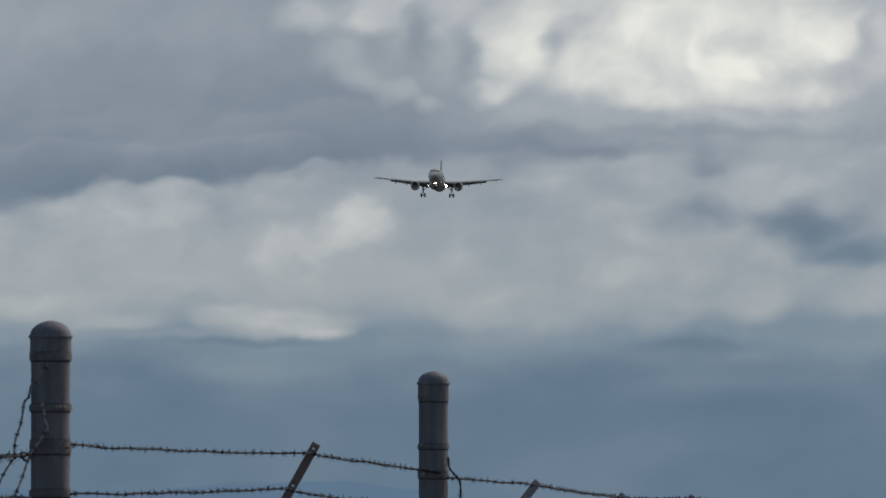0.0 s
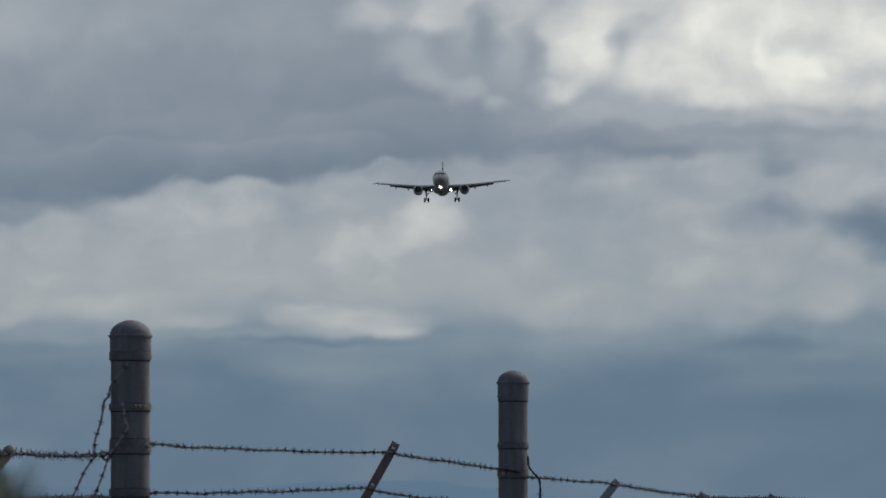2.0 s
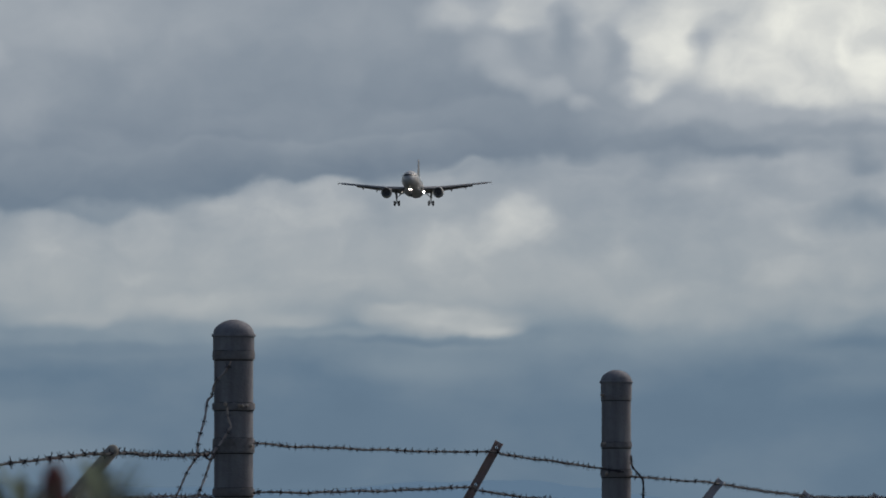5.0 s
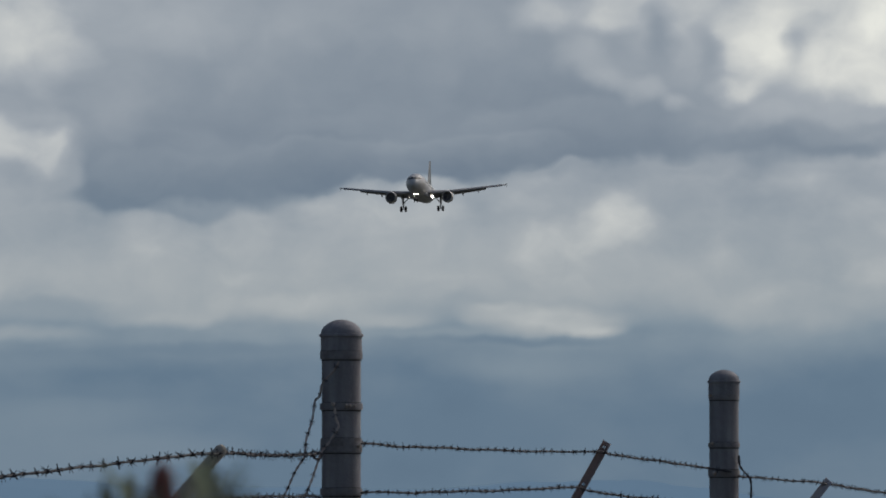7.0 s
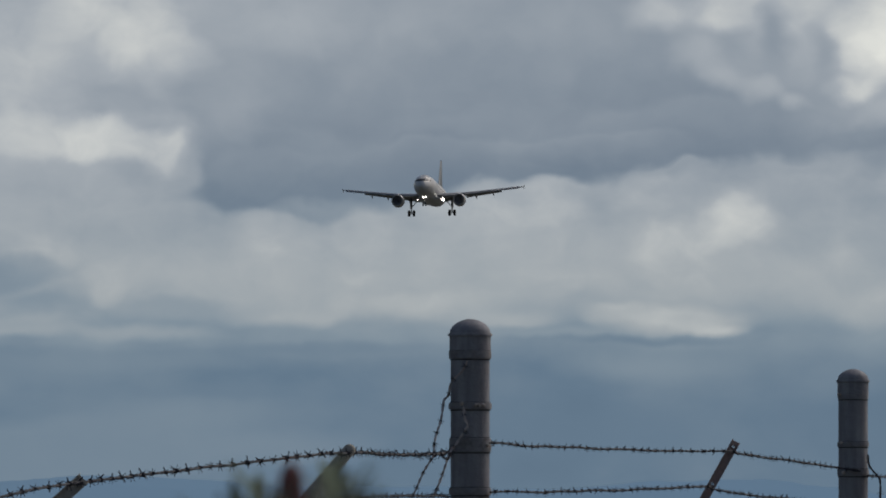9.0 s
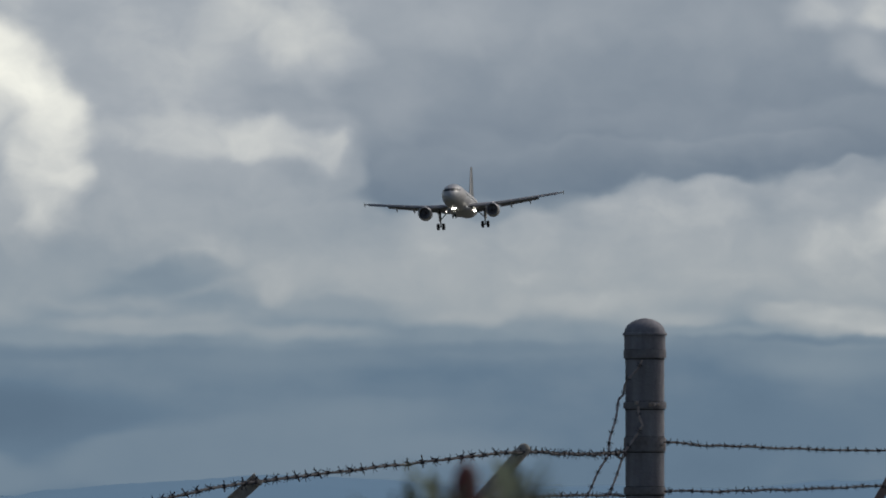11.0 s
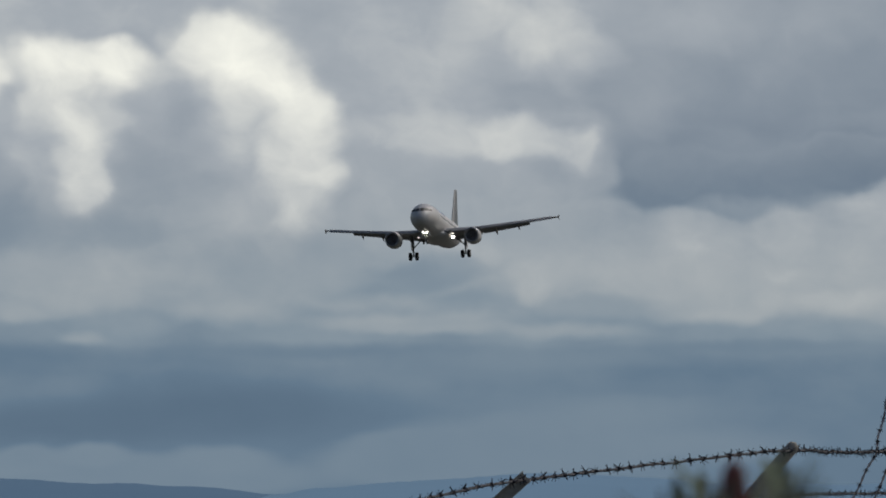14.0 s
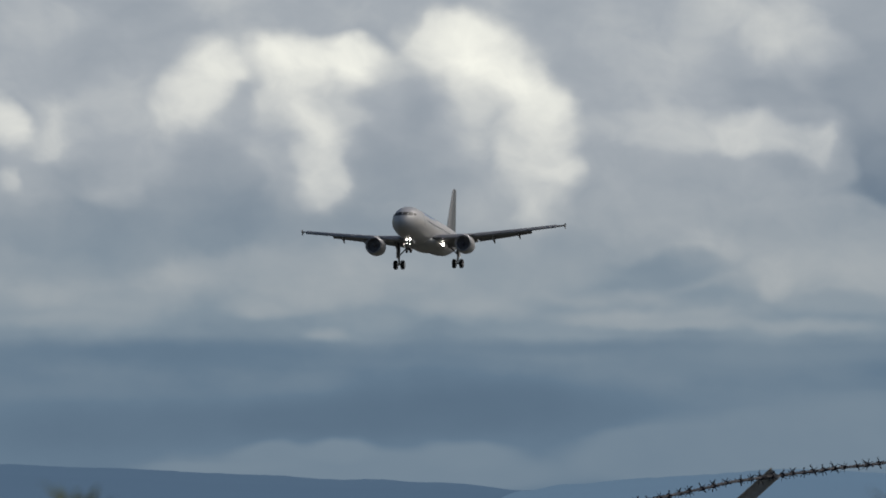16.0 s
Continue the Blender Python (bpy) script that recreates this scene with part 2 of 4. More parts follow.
lobe(-587, 588, 213, 25, 0.6, 0.6, 0.05)
lobe(-524, 542, 134, 29, 0.58, 0.58, 0.05)
# the heaped cumulus, lit from above on one side
lobe(-1882, 122, 224, 123, 0.61, 0.61, 0.1)
lobe(-1657, 72, 246, 67, 0.605, 0.605, 0.1)
lobe(-1332, 32, 269, 56, 0.635, 0.635, 0.1)
lobe(-1854, 47, 123, 40, 0.65, 0.65, 0.07)
lobe(-778, 82, 190, 101, 0.655, 0.655, 0.1)
lobe(-557, 72, 134, 67, 0.69, 0.69, 0.15)
lobe(-618, 177, 90, 45, 0.57, 0.57, 0.1)
lobe(-429, 182, 123, 123, 0.565, 0.565, 0.15)
lobe(-887, 342, 213, 101, 0.63, 0.63, 0.15)
lobe(-796, 242, 146, 56, 0.675, 0.675, 0.15)
lobe(-666, 247, 123, 50, 0.725, 0.725, 0.2)
lobe(-549, 267, 54, 54, 0.71, 0.71, 0.2)
lobe(-738, 352, 146, 67, 0.62, 0.62, 0.1)
lobe(-575, 412, 134, 78, 0.615, 0.615, 0.1)
lobe(-1644, 402, 470, 134, 0.55, 0.55, 0.15)
lobe(-1898, 442, 314, 112, 0.555, 0.555, 0.1)
lobe(-1103, 482, 291, 90, 0.59, 0.59, 0.1)
lobe(-959, 452, 157, 56, 0.585, 0.585, 0.1)
lobe(-1618, 177, 146, 123, 0.69, 0.69, 0.0)
lobe(-1748, 262, 134, 134, 0.635, 0.635, 0.0)
lobe(-1879, 272, 123, 101, 0.63, 0.63, 0.0)
lobe(-1402, 212, 190, 179, 0.715, 0.715, 0.0)
lobe(-1424, 312, 123, 134, 0.69, 0.69, 0.0)
lobe(-1099, 182, 213, 168, 0.73, 0.73, 0.0, -40)
lobe(-1072, 302, 146, 157, 0.71, 0.71, 0.0)
lobe(-1253, 222, 179, 168, 0.61, 0.61, 0.0)
lobe(-1976, 247, 62, 78, 0.62, 0.85, 0.4, 30)
lobe(-1982, 342, 42, 35, 0.6, 0.74, 0.4, 30)
lobe(-1876, 247, 123, 90, 0.68, 0.68, 0.0, 30)
lobe(-1854, 227, 95, 54, 0.735, 0.735, 0.05, 40)
lobe(-1910, 282, 67, 45, 0.7, 0.7, 0.0)
lobe(-1778, 177, 112, 52, 0.66, 0.66, 0.05, 35)
lobe(-1759, 227, 67, 49, 0.695, 0.695, 0.1, 40)
lobe(-1732, 302, 78, 45, 0.675, 0.675, 0.1, 30)
lobe(-1798, 352, 67, 49, 0.675, 0.675, 0.1)
lobe(-1866, 332, 90, 45, 0.59, 0.59, 0.0)
lobe(-1744, 267, 90, 123, 0.66, 0.66, 0.0, -20)
lobe(-1752, 347, 101, 62, 0.67, 0.67, 0.0, 20)
lobe(-1697, 257, 123, 90, 0.645, 0.645, 0.0)
lobe(-1802, 212, 146, 78, 0.645, 0.645, 0.0)
lobe(-1650, 192, 123, 90, 0.72, 0.72, 0.0)
lobe(-1611, 152, 134, 74, 0.8, 0.8, 0.1, 38)
lobe(-1568, 132, 56, 45, 0.8, 0.8, 0.05)
lobe(-1671, 197, 56, 45, 0.75, 0.75, 0.05)
lobe(-1428, 177, 130, 135, 0.62, 0.82, 0.6, 95)
lobe(-1325, 147, 99, 96, 0.66, 0.87, 0.64, 50)
lobe(-1362, 117, 146, 65, 0.845, 0.845, 0.1)
lobe(-1453, 132, 90, 56, 0.82, 0.82, 0.1)
lobe(-1427, 212, 106, 90, 0.8, 0.8, 0.07)
lobe(-1539, 182, 40, 78, 0.64, 0.64, 0.05, -25)
lobe(-1316, 202, 62, 38, 0.74, 0.74, 0.07)
lobe(-1375, 142, 25, 45, 0.78, 0.78, 0.05)
lobe(-1429, 287, 78, 130, 0.63, 0.83, 0.4, 15, 0.7)
lobe(-1416, 332, 56, 95, 0.77, 0.77, 0.05)
lobe(-1612, 302, 106, 106, 0.58, 0.58, 0.0)
lobe(-1500, 282, 45, 101, 0.66, 0.66, 0.05, -20)
lobe(-1691, 382, 157, 78, 0.57, 0.57, 0.0)
lobe(-1158, 217, 213, 198, 0.585, 0.84, 0.69, 38, 0.3)
lobe(-1059, 312, 109, 135, 0.62, 0.8, 0.48, 10, 0.6)
lobe(-1125, 102, 140, 69, 0.85, 0.85, 0.0, -25)
lobe(-1041, 157, 106, 84, 0.86, 0.86, 0.0, -45)
lobe(-1014, 227, 84, 84, 0.82, 0.82, 0.05)
lobe(-1039, 312, 90, 95, 0.78, 0.78, 0.0)
lobe(-1079, 272, 50, 50, 0.74, 0.74, 0.05)
lobe(-1059, 362, 106, 67, 0.72, 0.72, 0.0)
lobe(-1190, 57, 29, 27, 0.8, 0.8, 0.1)
lobe(-1232, 212, 101, 112, 0.6, 0.6, 0.0)
lobe(-1294, 312, 112, 112, 0.585, 0.585, 0.0)
lobe(-1217, 342, 90, 56, 0.6, 0.6, 0.05)
lobe(-1131, 382, 78, 45, 0.65, 0.65, 0.05)
lobe(-1355, 412, 190, 45, 0.565, 0.565, 0.05)
lobe(-1674, 497, 123, 45, 0.64, 0.64, 0.1)
lobe(-1552, 477, 168, 43, 0.61, 0.61, 0.1)
lobe(-1428, 532, 101, 43, 0.635, 0.635, 0.15)
lobe(-1799, 542, 146, 34, 0.59, 0.59, 0.07)
lobe(-1903, 577, 258, 25, 0.59, 0.59, 0.05)
lobe(-1541, 557, 101, 27, 0.62, 0.62, 0.07)
lobe(-1904, 492, 190, 38, 0.575, 0.575, 0.07)
lobe(-1250, 552, 78, 34, 0.61, 0.61, 0.07)
lobe(-1151, 557, 146, 40, 0.62, 0.62, 0.07)
lobe(-1323, 577, 67, 27, 0.56, 0.56, 0.07)
lobe(-854, 494, 134, 36, 0.535, 0.535, 0.05)
lobe(-758, 534, 123, 27, 0.55, 0.55, 0.05)
lobe(-640, 502, 58, 49, 0.665, 0.665, 0.2)
lobe(-814, 584, 246, 19, 0.61, 0.61, 0.1)
lobe(-1036, 602, 179, 20, 0.55, 0.55, 0.05)
lobe(-1442, 607, 56, 18, 0.6, 0.6, 0.1)
# low blue bands and pale cloud over the hills
lobe(-1720, 637, 582, 38, 0.45, 0.45, 0.1)
lobe(-1019, 627, 515, 25, 0.475, 0.475, 0.05)
lobe(-1322, 652, 291, 22, 0.47, 0.47, 0.05)
lobe(-723, 662, 291, 29, 0.485, 0.485, 0.05)
lobe(-1917, 702, 202, 29, 0.475, 0.475, 0.1)
lobe(-1466, 694, 123, 36, 0.485, 0.485, 0.05)
lobe(-1181, 732, 470, 78, 0.41, 0.41, 0.15)
lobe(-1483, 757, 470, 63, 0.41, 0.41, 0.15)
lobe(-1885, 772, 336, 67, 0.425, 0.425, 0.15)
lobe(-1404, 850, 482, 52, 0.495, 0.495, 0.6)
lobe(-1560, 817, 101, 29, 0.5, 0.5, 0.45)
lobe(-1440, 812, 90, 29, 0.505, 0.505, 0.45)
lobe(-1210, 818, 123, 34, 0.5, 0.5, 0.45)
lobe(-1652, 838, 190, 16, 0.505, 0.505, 0.25)
lobe(-821, 824, 291, 65, 0.495, 0.495, 0.6)
lobe(-887, 787, 146, 29, 0.495, 0.495, 0.4)
lobe(-638, 802, 168, 38, 0.49, 0.49, 0.3)
lobe(-631, 732, 224, 34, 0.46, 0.46, 0.05)
lobe(-651, 642, 403, 27, 0.49, 0.49, 0.05)
lobe(-660, 792, 370, 67, 0.495, 0.495, 0.5)
lobe(-638, 754, 157, 29, 0.5, 0.5, 0.25)
lobe(-404, 702, 291, 38, 0.46, 0.46, 0.05)
lobe(-199, 622, 246, 22, 0.5, 0.5, 0.05)
lobe(-521, 735, 370, 67, 0.5, 0.5, 0.1)
lobe(-352, 790, 291, 45, 0.5, 0.5, 0.1)
lobe(-411, 692, 246, 18, 0.465, 0.465, 0.05)
lobe(-621, 640, 291, 25, 0.5, 0.5, 0.05)
lobe(-271, 625, 291, 20, 0.485, 0.485, 0.05)
lobe(329, 650, 224, 40, 0.525, 0.525, 0.1)
lobe(309, 604, 224, 13, 0.485, 0.485, 0.05)
lobe(228, 760, 403, 67, 0.45, 0.45, 0.05)
lobe(1102, 610, 190, 29, 0.465, 0.465, 0.05)
lobe(1184, 718, 336, 56, 0.435, 0.435, 0.05)
lobe(786, 738, 336, 67, 0.445, 0.445, 0.05)
lobe(1227, 658, 179, 25, 0.475, 0.475, 0.05)

BASE = ((0.0, 0.452), (0.20, 0.455), (0.285, 0.472), (0.36, 0.535), (0.43, 0.61), (0.50, 0.635), (0.60, 0.63), (0.75, 0.61), (1.0, 0.63))
UPPER = ((0.36, (80, 95, 112)), (0.45, (102, 117, 134)), (0.55, (133, 144, 156)), (0.66, (164, 171, 178)), (0.80, (210, 212, 209)), (0.95, (246, 246, 236)))
LOWER = ((0.36, (80, 100, 120)), (0.45, (100, 121, 140)), (0.55, (130, 145, 157)), (0.66, (163, 170, 174)), (0.80, (206, 208, 205)), (0.95, (240, 241, 232)))


def cloud_material(x0, x1, y0, y1):
    """The sky between two bearings and two heights: a base tone by height, the lobes that reach into it, and fine cloud texture."""
    m = bpy.data.materials.new("layered_cloud_sky")
    m.use_nodes = True
    ct = m.node_tree
    ct.nodes.clear()

    def calc(op, a, b):
        n = ct.nodes.new("ShaderNodeMath")
        n.operation = op
        for i, v in enumerate((a, b)):
            if isinstance(v, (int, float)):
                n.inputs[i].default_value = v
            else:
                ct.links.new(v, n.inputs[i])
        return n.outputs[0]

    def vec(op, a, b):
        n = ct.nodes.new("ShaderNodeVectorMath")
        n.operation = op
        for i, v in enumerate((a, b)):
            if isinstance(v, tuple):
                n.inputs[i].default_value = v
            else:
                ct.links.new(v, n.inputs[i])
        return n.outputs["Value"] if op == "LENGTH" else n.outputs[0]

    def stretch(p, sx, sy, ox, oy):
        return vec("ADD", vec("MULTIPLY", p, (sx, sy, 0.0)), (ox, oy, 0.0))

    def fbm(p, scale, detail, rough=0.5):
        n = ct.nodes.new("ShaderNodeTexNoise")
        n.noise_dimensions = "2D"
        n.inputs["Scale"].default_value, n.inputs["Detail"].default_value = scale, detail
        n.inputs["Roughness"].default_value = rough
        ct.links.new(p, n.inputs["Vector"])
        return n

    def ramp(x, lo, hi, a, b):
        n = ct.nodes.new("ShaderNodeMapRange")
        n.interpolation_type = "SMOOTHSTEP"
        ct.links.new(x, n.inputs["Value"])
        for key, v in (("From Min", lo), ("From Max", hi), ("To Min", a), ("To Max", b)):
            n.inputs[key].default_value = v
        return n.outputs[0]

    def split(p):
        n = ct.nodes.new("ShaderNodeSeparateXYZ")
        ct.links.new(p, n.inputs[0])
        return n.outputs

    def shades(x, rows, ease=False):
        r = ct.nodes.new("ShaderNodeValToRGB")
        if ease:
            r.color_ramp.interpolation = "EASE"
        while len(r.color_ramp.elements) < len(rows):
            r.color_ramp.elements.new(0.5)
        for e, (p, c) in zip(r.color_ramp.elements, rows):
            e.position = p
            e.color = (c, c, c, 1) if ease else (*[((v / 255 + 0.055) / 1.055) ** 2.4 for v in c], 1)
        ct.links.new(x, r.inputs[0])
        return r.outputs[0]

    uv = ct.nodes.new("ShaderNodeUVMap").outputs[0]
    high = split(uv)[1]
    w1 = vec("SUBTRACT", fbm(stretch(uv, 1.0, 1.5, 3.1, 1.7), 3.2, 2).outputs["Color"], (0.5, 0.5, 0.5))
    w2 = vec("SUBTRACT", fbm(stretch(uv, 1.0, 1.3, 7.7, 4.2), 10.0, 2, 0.4).outputs["Color"], (0.5, 0.5, 0.5))
    loose = ramp(high, 0.25, 0.55, 0.3, 1.0)
    bend = ct.nodes.new("ShaderNodeCombineXYZ")
    for k in (0, 1):
        ct.links.new(loose, bend.inputs[k])
    w3 = vec("SUBTRACT", fbm(stretch(uv, 1.0, 1.15, 2.7, 6.2), 30.0, 3, 0.5).outputs["Color"], (0.5, 0.5, 0.5))
    w2 = vec("ADD", w2, vec("MULTIPLY", w3, (0.15, 0.17, 0.0)))
    soft = vec("ADD", uv, vec("MULTIPLY", bend.outputs[0], vec("ADD", vec("MULTIPLY", w1, (0.07, 0.045, 0.0)), vec("MULTIPLY", w2, (0.06, 0.05, 0.0)))))
    fine = ramp(high, 0.15, 0.6, 0.30, 1.0)
    n1 = calc("SUBTRACT", fbm(stretch(uv, 1.0, 1.8, 0.3, 9.1), 3.4, 4, 0.5).outputs["Fac"], 0.5)
    light = calc("ADD", shades(split(soft)[1], BASE, True), calc("MULTIPLY", calc("MULTIPLY", n1, 0.20), fine))
    for x, y, rx, ry, core, lean, dark, bright, fade in LOBES:
        across, up = (max(rx, ry),) * 2 if lean else (rx, ry)
        if x + across + 70 < x0 or x - across - 70 > x1 or y + up + 60 < y0 or y - up - 60 > y1:
            continue
        mp = ct.nodes.new("ShaderNodeMapping")
        mp.vector_type = "TEXTURE"
        mp.inputs["Location"].default_value = (x / 1000, (950 - y) / 1000, 0)
        mp.inputs["Rotation"].default_value = (0, 0, radians(lean))
        mp.inputs["Scale"].default_value = (rx / 1000, ry / 1000, 1)
        ct.links.new(soft, mp.inputs["Vector"])
        own = vec("MULTIPLY", mp.outputs[0], (1.0, 1.0, 0.0))
        size = vec("LENGTH", own, (0, 0, 0))
        cover = ramp(size, core, 1.0, 1.0, 0.0)
        if fade:
            cover = calc("MULTIPLY", cover, ramp(split(own)[0], -0.9, 0.3, 1.0 - fade, 1.0))
        shade = dark if dark == bright else ramp(split(own)[0], -0.85, 0.85, dark, bright)
        light = calc("ADD", light, calc("MULTIPLY", calc("SUBTRACT", shade, light), cover))
    n2 = calc("SUBTRACT", fbm(stretch(soft, 1.0, 1.3, 5.3, 2.1), 9.0, 4, 0.5).outputs["Fac"], 0.5)
    light = calc("ADD", light, calc("MULTIPLY", fine, calc("ADD", calc("MULTIPLY", n1, 0.05), calc("MULTIPLY", n2, ramp(light, 0.54, 0.85, 0.05, 0.23)))))
    light = calc("ADD", light, ramp(high, 0.55, 0.85, 0.0, 0.036))
    tone = ct.nodes.new("ShaderNodeMixRGB")
    ct.links.new(ramp(high, 0.35, 0.75, 0.0, 1.0), tone.inputs[0])
    ct.links.new(shades(light, LOWER), tone.inputs[1])
    ct.links.new(shades(light, UPPER), tone.inputs[2])
    glow = ct.nodes.new("ShaderNodeEmission")
    ct.links.new(tone.outputs[0], glow.inputs["Color"])
    ct.links.new(glow.outputs[0], ct.nodes.new("ShaderNodeOutputMaterial").inputs[0])
    return m


# ---- mesh helpers ----
def mesh_of(name, bm, mat, smooth=True):
    bmesh.ops.recalc_face_normals(bm, faces=bm.faces)
    me = bpy.data.meshes.new(name)
    bm.to_mesh(me)
    bm.free()
    me.materials.append(mat)
    if smooth:
        for p in me.polygons:
            p.use_smooth = True
        me.set_sharp_from_angle(angle=radians(38))
    return me


def part(name, bm, mat, parent, label="", smooth=True):
    ob = new(name, mesh_of(name, bm, mat, smooth))
    ob.parent = parent
    if label:
        ob["label"] = label
    return ob


def loft(bm, rings, close_ends=True, closed=True):
    """Skin a row of rings (lists of points of equal length)."""
    vs = [[bm.verts.new(p) for p in ring] for ring in rings]
    n = len(vs[0])
    for a, b in zip(vs, vs[1:]):
        for i in range(n if closed else n - 1):
            j = (i + 1) % n
            bm.faces.new((a[i], a[j], b[j], b[i]))
    if close_ends:
        bm.faces.new(vs[0][::-1])
        bm.faces.new(vs[-1])
    return bm


def lathe(profile, n=32, axis="z", centre=(0, 0, 0), bm=None, close_ends=True):
    """Turn a profile of (radius, height) about an axis."""
    bm = bm or bmesh.new()
    rings = []
    for r, h in profile:
        ring = []
        for i in range(n):
            a = 2 * math.pi * i / n
            u, v = r * math.cos(a), r * math.sin(a)
            p = {"z": (u, v, h), "y": (u, h, v), "x": (h, u, v)}[axis]
            ring.append(Vector(p) + Vector(centre))
        rings.append(ring)
    return loft(bm, rings, close_ends)


def tube(points, radius, n=8, bm=None, ends=True):
    """A round bar along points; radius is a number or a list."""
    bm = bm or bmesh.new()
    pts = [Vector(p) for p in points]
    rad = radius if isinstance(radius, (list, tuple)) else [radius] * len(pts)
    side, rings = None, []
    for i, p in enumerate(pts):
        d = (pts[min(i + 1, len(pts) - 1)] - pts[max(i - 1, 0)]).normalized()
        if side is None:
            side = d.orthogonal().normalized()
        side = (side - d * side.dot(d)).normalized()
        up = d.cross(side)
        rings.append([p + rad[i] * (math.cos(2 * math.pi * k / n) * side + math.sin(2 * math.pi * k / n) * up) for k in range(n)])
    return loft(bm, rings, ends)


def box(bm, lo, hi, bevel=0.0):
    made = bmesh.ops.create_cube(bm, size=1.0)["verts"]
    for v in made:
        v.co = Vector([lo[i] + (v.co[i] + 0.5) * (hi[i] - lo[i]) for i in range(3)])
    if bevel:
        edges = list({e for v in made for e in v.link_edges})
        bmesh.ops.bevel(bm, geom=edges, offset=bevel, segments=2, affect="EDGES")
    return bm


# ---- ground, hills, cloud backdrop ----
def build_ground():
    bm = bmesh.new()
    rings = [0.0, 3, 8, 15, 25, 40, 70, 150, 400, 1200, 4700]
    centre = bm.verts.new((0, 0, 0))
    last = None
    for r in rings[1:]:
        ring = []
        for i in range(96):
            a = 2 * math.pi * i / 96
            p = Vector((r * math.cos(a), r * math.sin(a), 0))
            lump = 0.05 * noise.noise(p * 0.3) if 5 < r < 200 else 0.0
            ring.append(bm.verts.new(p + Vector((0, 0, lump - 0.02))))
        for i in range(96):
            j = (i + 1) % 96
            if last is None:
                bm.faces.new((centre, ring[i], ring[j]))
            else:
                bm.faces.new((last[i], ring[i], ring[j], last[j]))
        last = ring
    tagged(new("ground", mesh_of("ground", bm, GRASS)), "rough green grass by the airport fence", "grass", kind="structure")


def build_hills():
    """Low far ridges, each a strip of rolling ground with a long slope."""
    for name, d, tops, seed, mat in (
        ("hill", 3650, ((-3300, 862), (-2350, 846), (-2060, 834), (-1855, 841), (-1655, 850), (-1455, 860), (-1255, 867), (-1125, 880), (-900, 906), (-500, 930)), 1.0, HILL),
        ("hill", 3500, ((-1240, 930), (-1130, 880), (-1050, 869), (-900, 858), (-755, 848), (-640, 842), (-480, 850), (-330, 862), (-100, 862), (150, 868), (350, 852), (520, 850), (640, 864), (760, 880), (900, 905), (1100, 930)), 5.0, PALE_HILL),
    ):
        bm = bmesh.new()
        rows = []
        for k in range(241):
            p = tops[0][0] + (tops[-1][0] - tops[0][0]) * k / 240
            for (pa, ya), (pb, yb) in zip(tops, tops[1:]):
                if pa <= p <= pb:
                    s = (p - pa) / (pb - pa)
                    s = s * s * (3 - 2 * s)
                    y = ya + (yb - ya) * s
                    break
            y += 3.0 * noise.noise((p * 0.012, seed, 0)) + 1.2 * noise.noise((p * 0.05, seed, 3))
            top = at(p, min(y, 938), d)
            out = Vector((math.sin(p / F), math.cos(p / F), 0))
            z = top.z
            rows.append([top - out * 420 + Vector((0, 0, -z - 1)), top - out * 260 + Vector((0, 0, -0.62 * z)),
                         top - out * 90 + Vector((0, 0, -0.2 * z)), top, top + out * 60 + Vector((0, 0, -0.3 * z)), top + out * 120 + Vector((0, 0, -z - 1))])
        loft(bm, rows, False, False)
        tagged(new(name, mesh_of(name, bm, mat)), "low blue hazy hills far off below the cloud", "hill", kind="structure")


def build_clouds():
    """A curved sheet of cloud behind all else, leaning towards the viewer as a cloud deck does overhead."""
    bm = bmesh.new()
    layer = bm.loops.layers.uv.new("UVMap")
    nu, nv = 108, 24
    grid, where = [], {}
    for j in range(nv + 1):
        h = -0.10 + 1.26 * j / nv
        d = 4300 / (1 + 1.1 * h)
        row = []
        for i in range(nu + 1):
            u = -2.9 + 5.4 * i / nu
            v = bm.verts.new(at(u * 1000, 950 - 1000 * h, d))
            where[v] = (u, h)
            row.append(v)
        grid.append(row)
    for j, (a, b) in enumerate(zip(grid, grid[1:])):
        for i in range(nu):
            f = bm.faces.new((a[i], a[i + 1], b[i + 1], b[i]))
            f.material_index = i // 6 * 4 + j // 6
            for loop in f.loops:
                loop[layer].uv = where[loop.vert]
    me = bpy.data.meshes.new("cloud_backdrop")
    bm.to_mesh(me)
    bm.free()
    for k in range(18):
        for j in range(4):
            me.materials.append(cloud_material(-2900 + 300 * k, -2600 + 300 * k, 735 - 315 * j, 1050 - 315 * j))
    return tagged(new("cloud_backdrop", me), "grey and white broken clouds drifting over blue-grey sky", "clouds", kind="structure")


build_ground()
build_hills()
CLOUDS = build_clouds()


# ---- the fence ----
def arc(points, n):
    """A smooth line through points."""
    pts = [Vector(p) for p in points]
    pts = [2 * pts[0] - pts[1], *pts, 2 * pts[-1] - pts[-2]]
    out = []
    for a, b, c, d in zip(pts, pts[1:], pts[2:], pts[3:]):
        for k in range(n):
            t = k / n
            out.append(0.5 * (2 * b + (c - a) * t + (2 * a - 5 * b + 4 * c - d) * t * t + (3 * b - a - 3 * c + d) * t ** 3))
    return out + [pts[-2]]


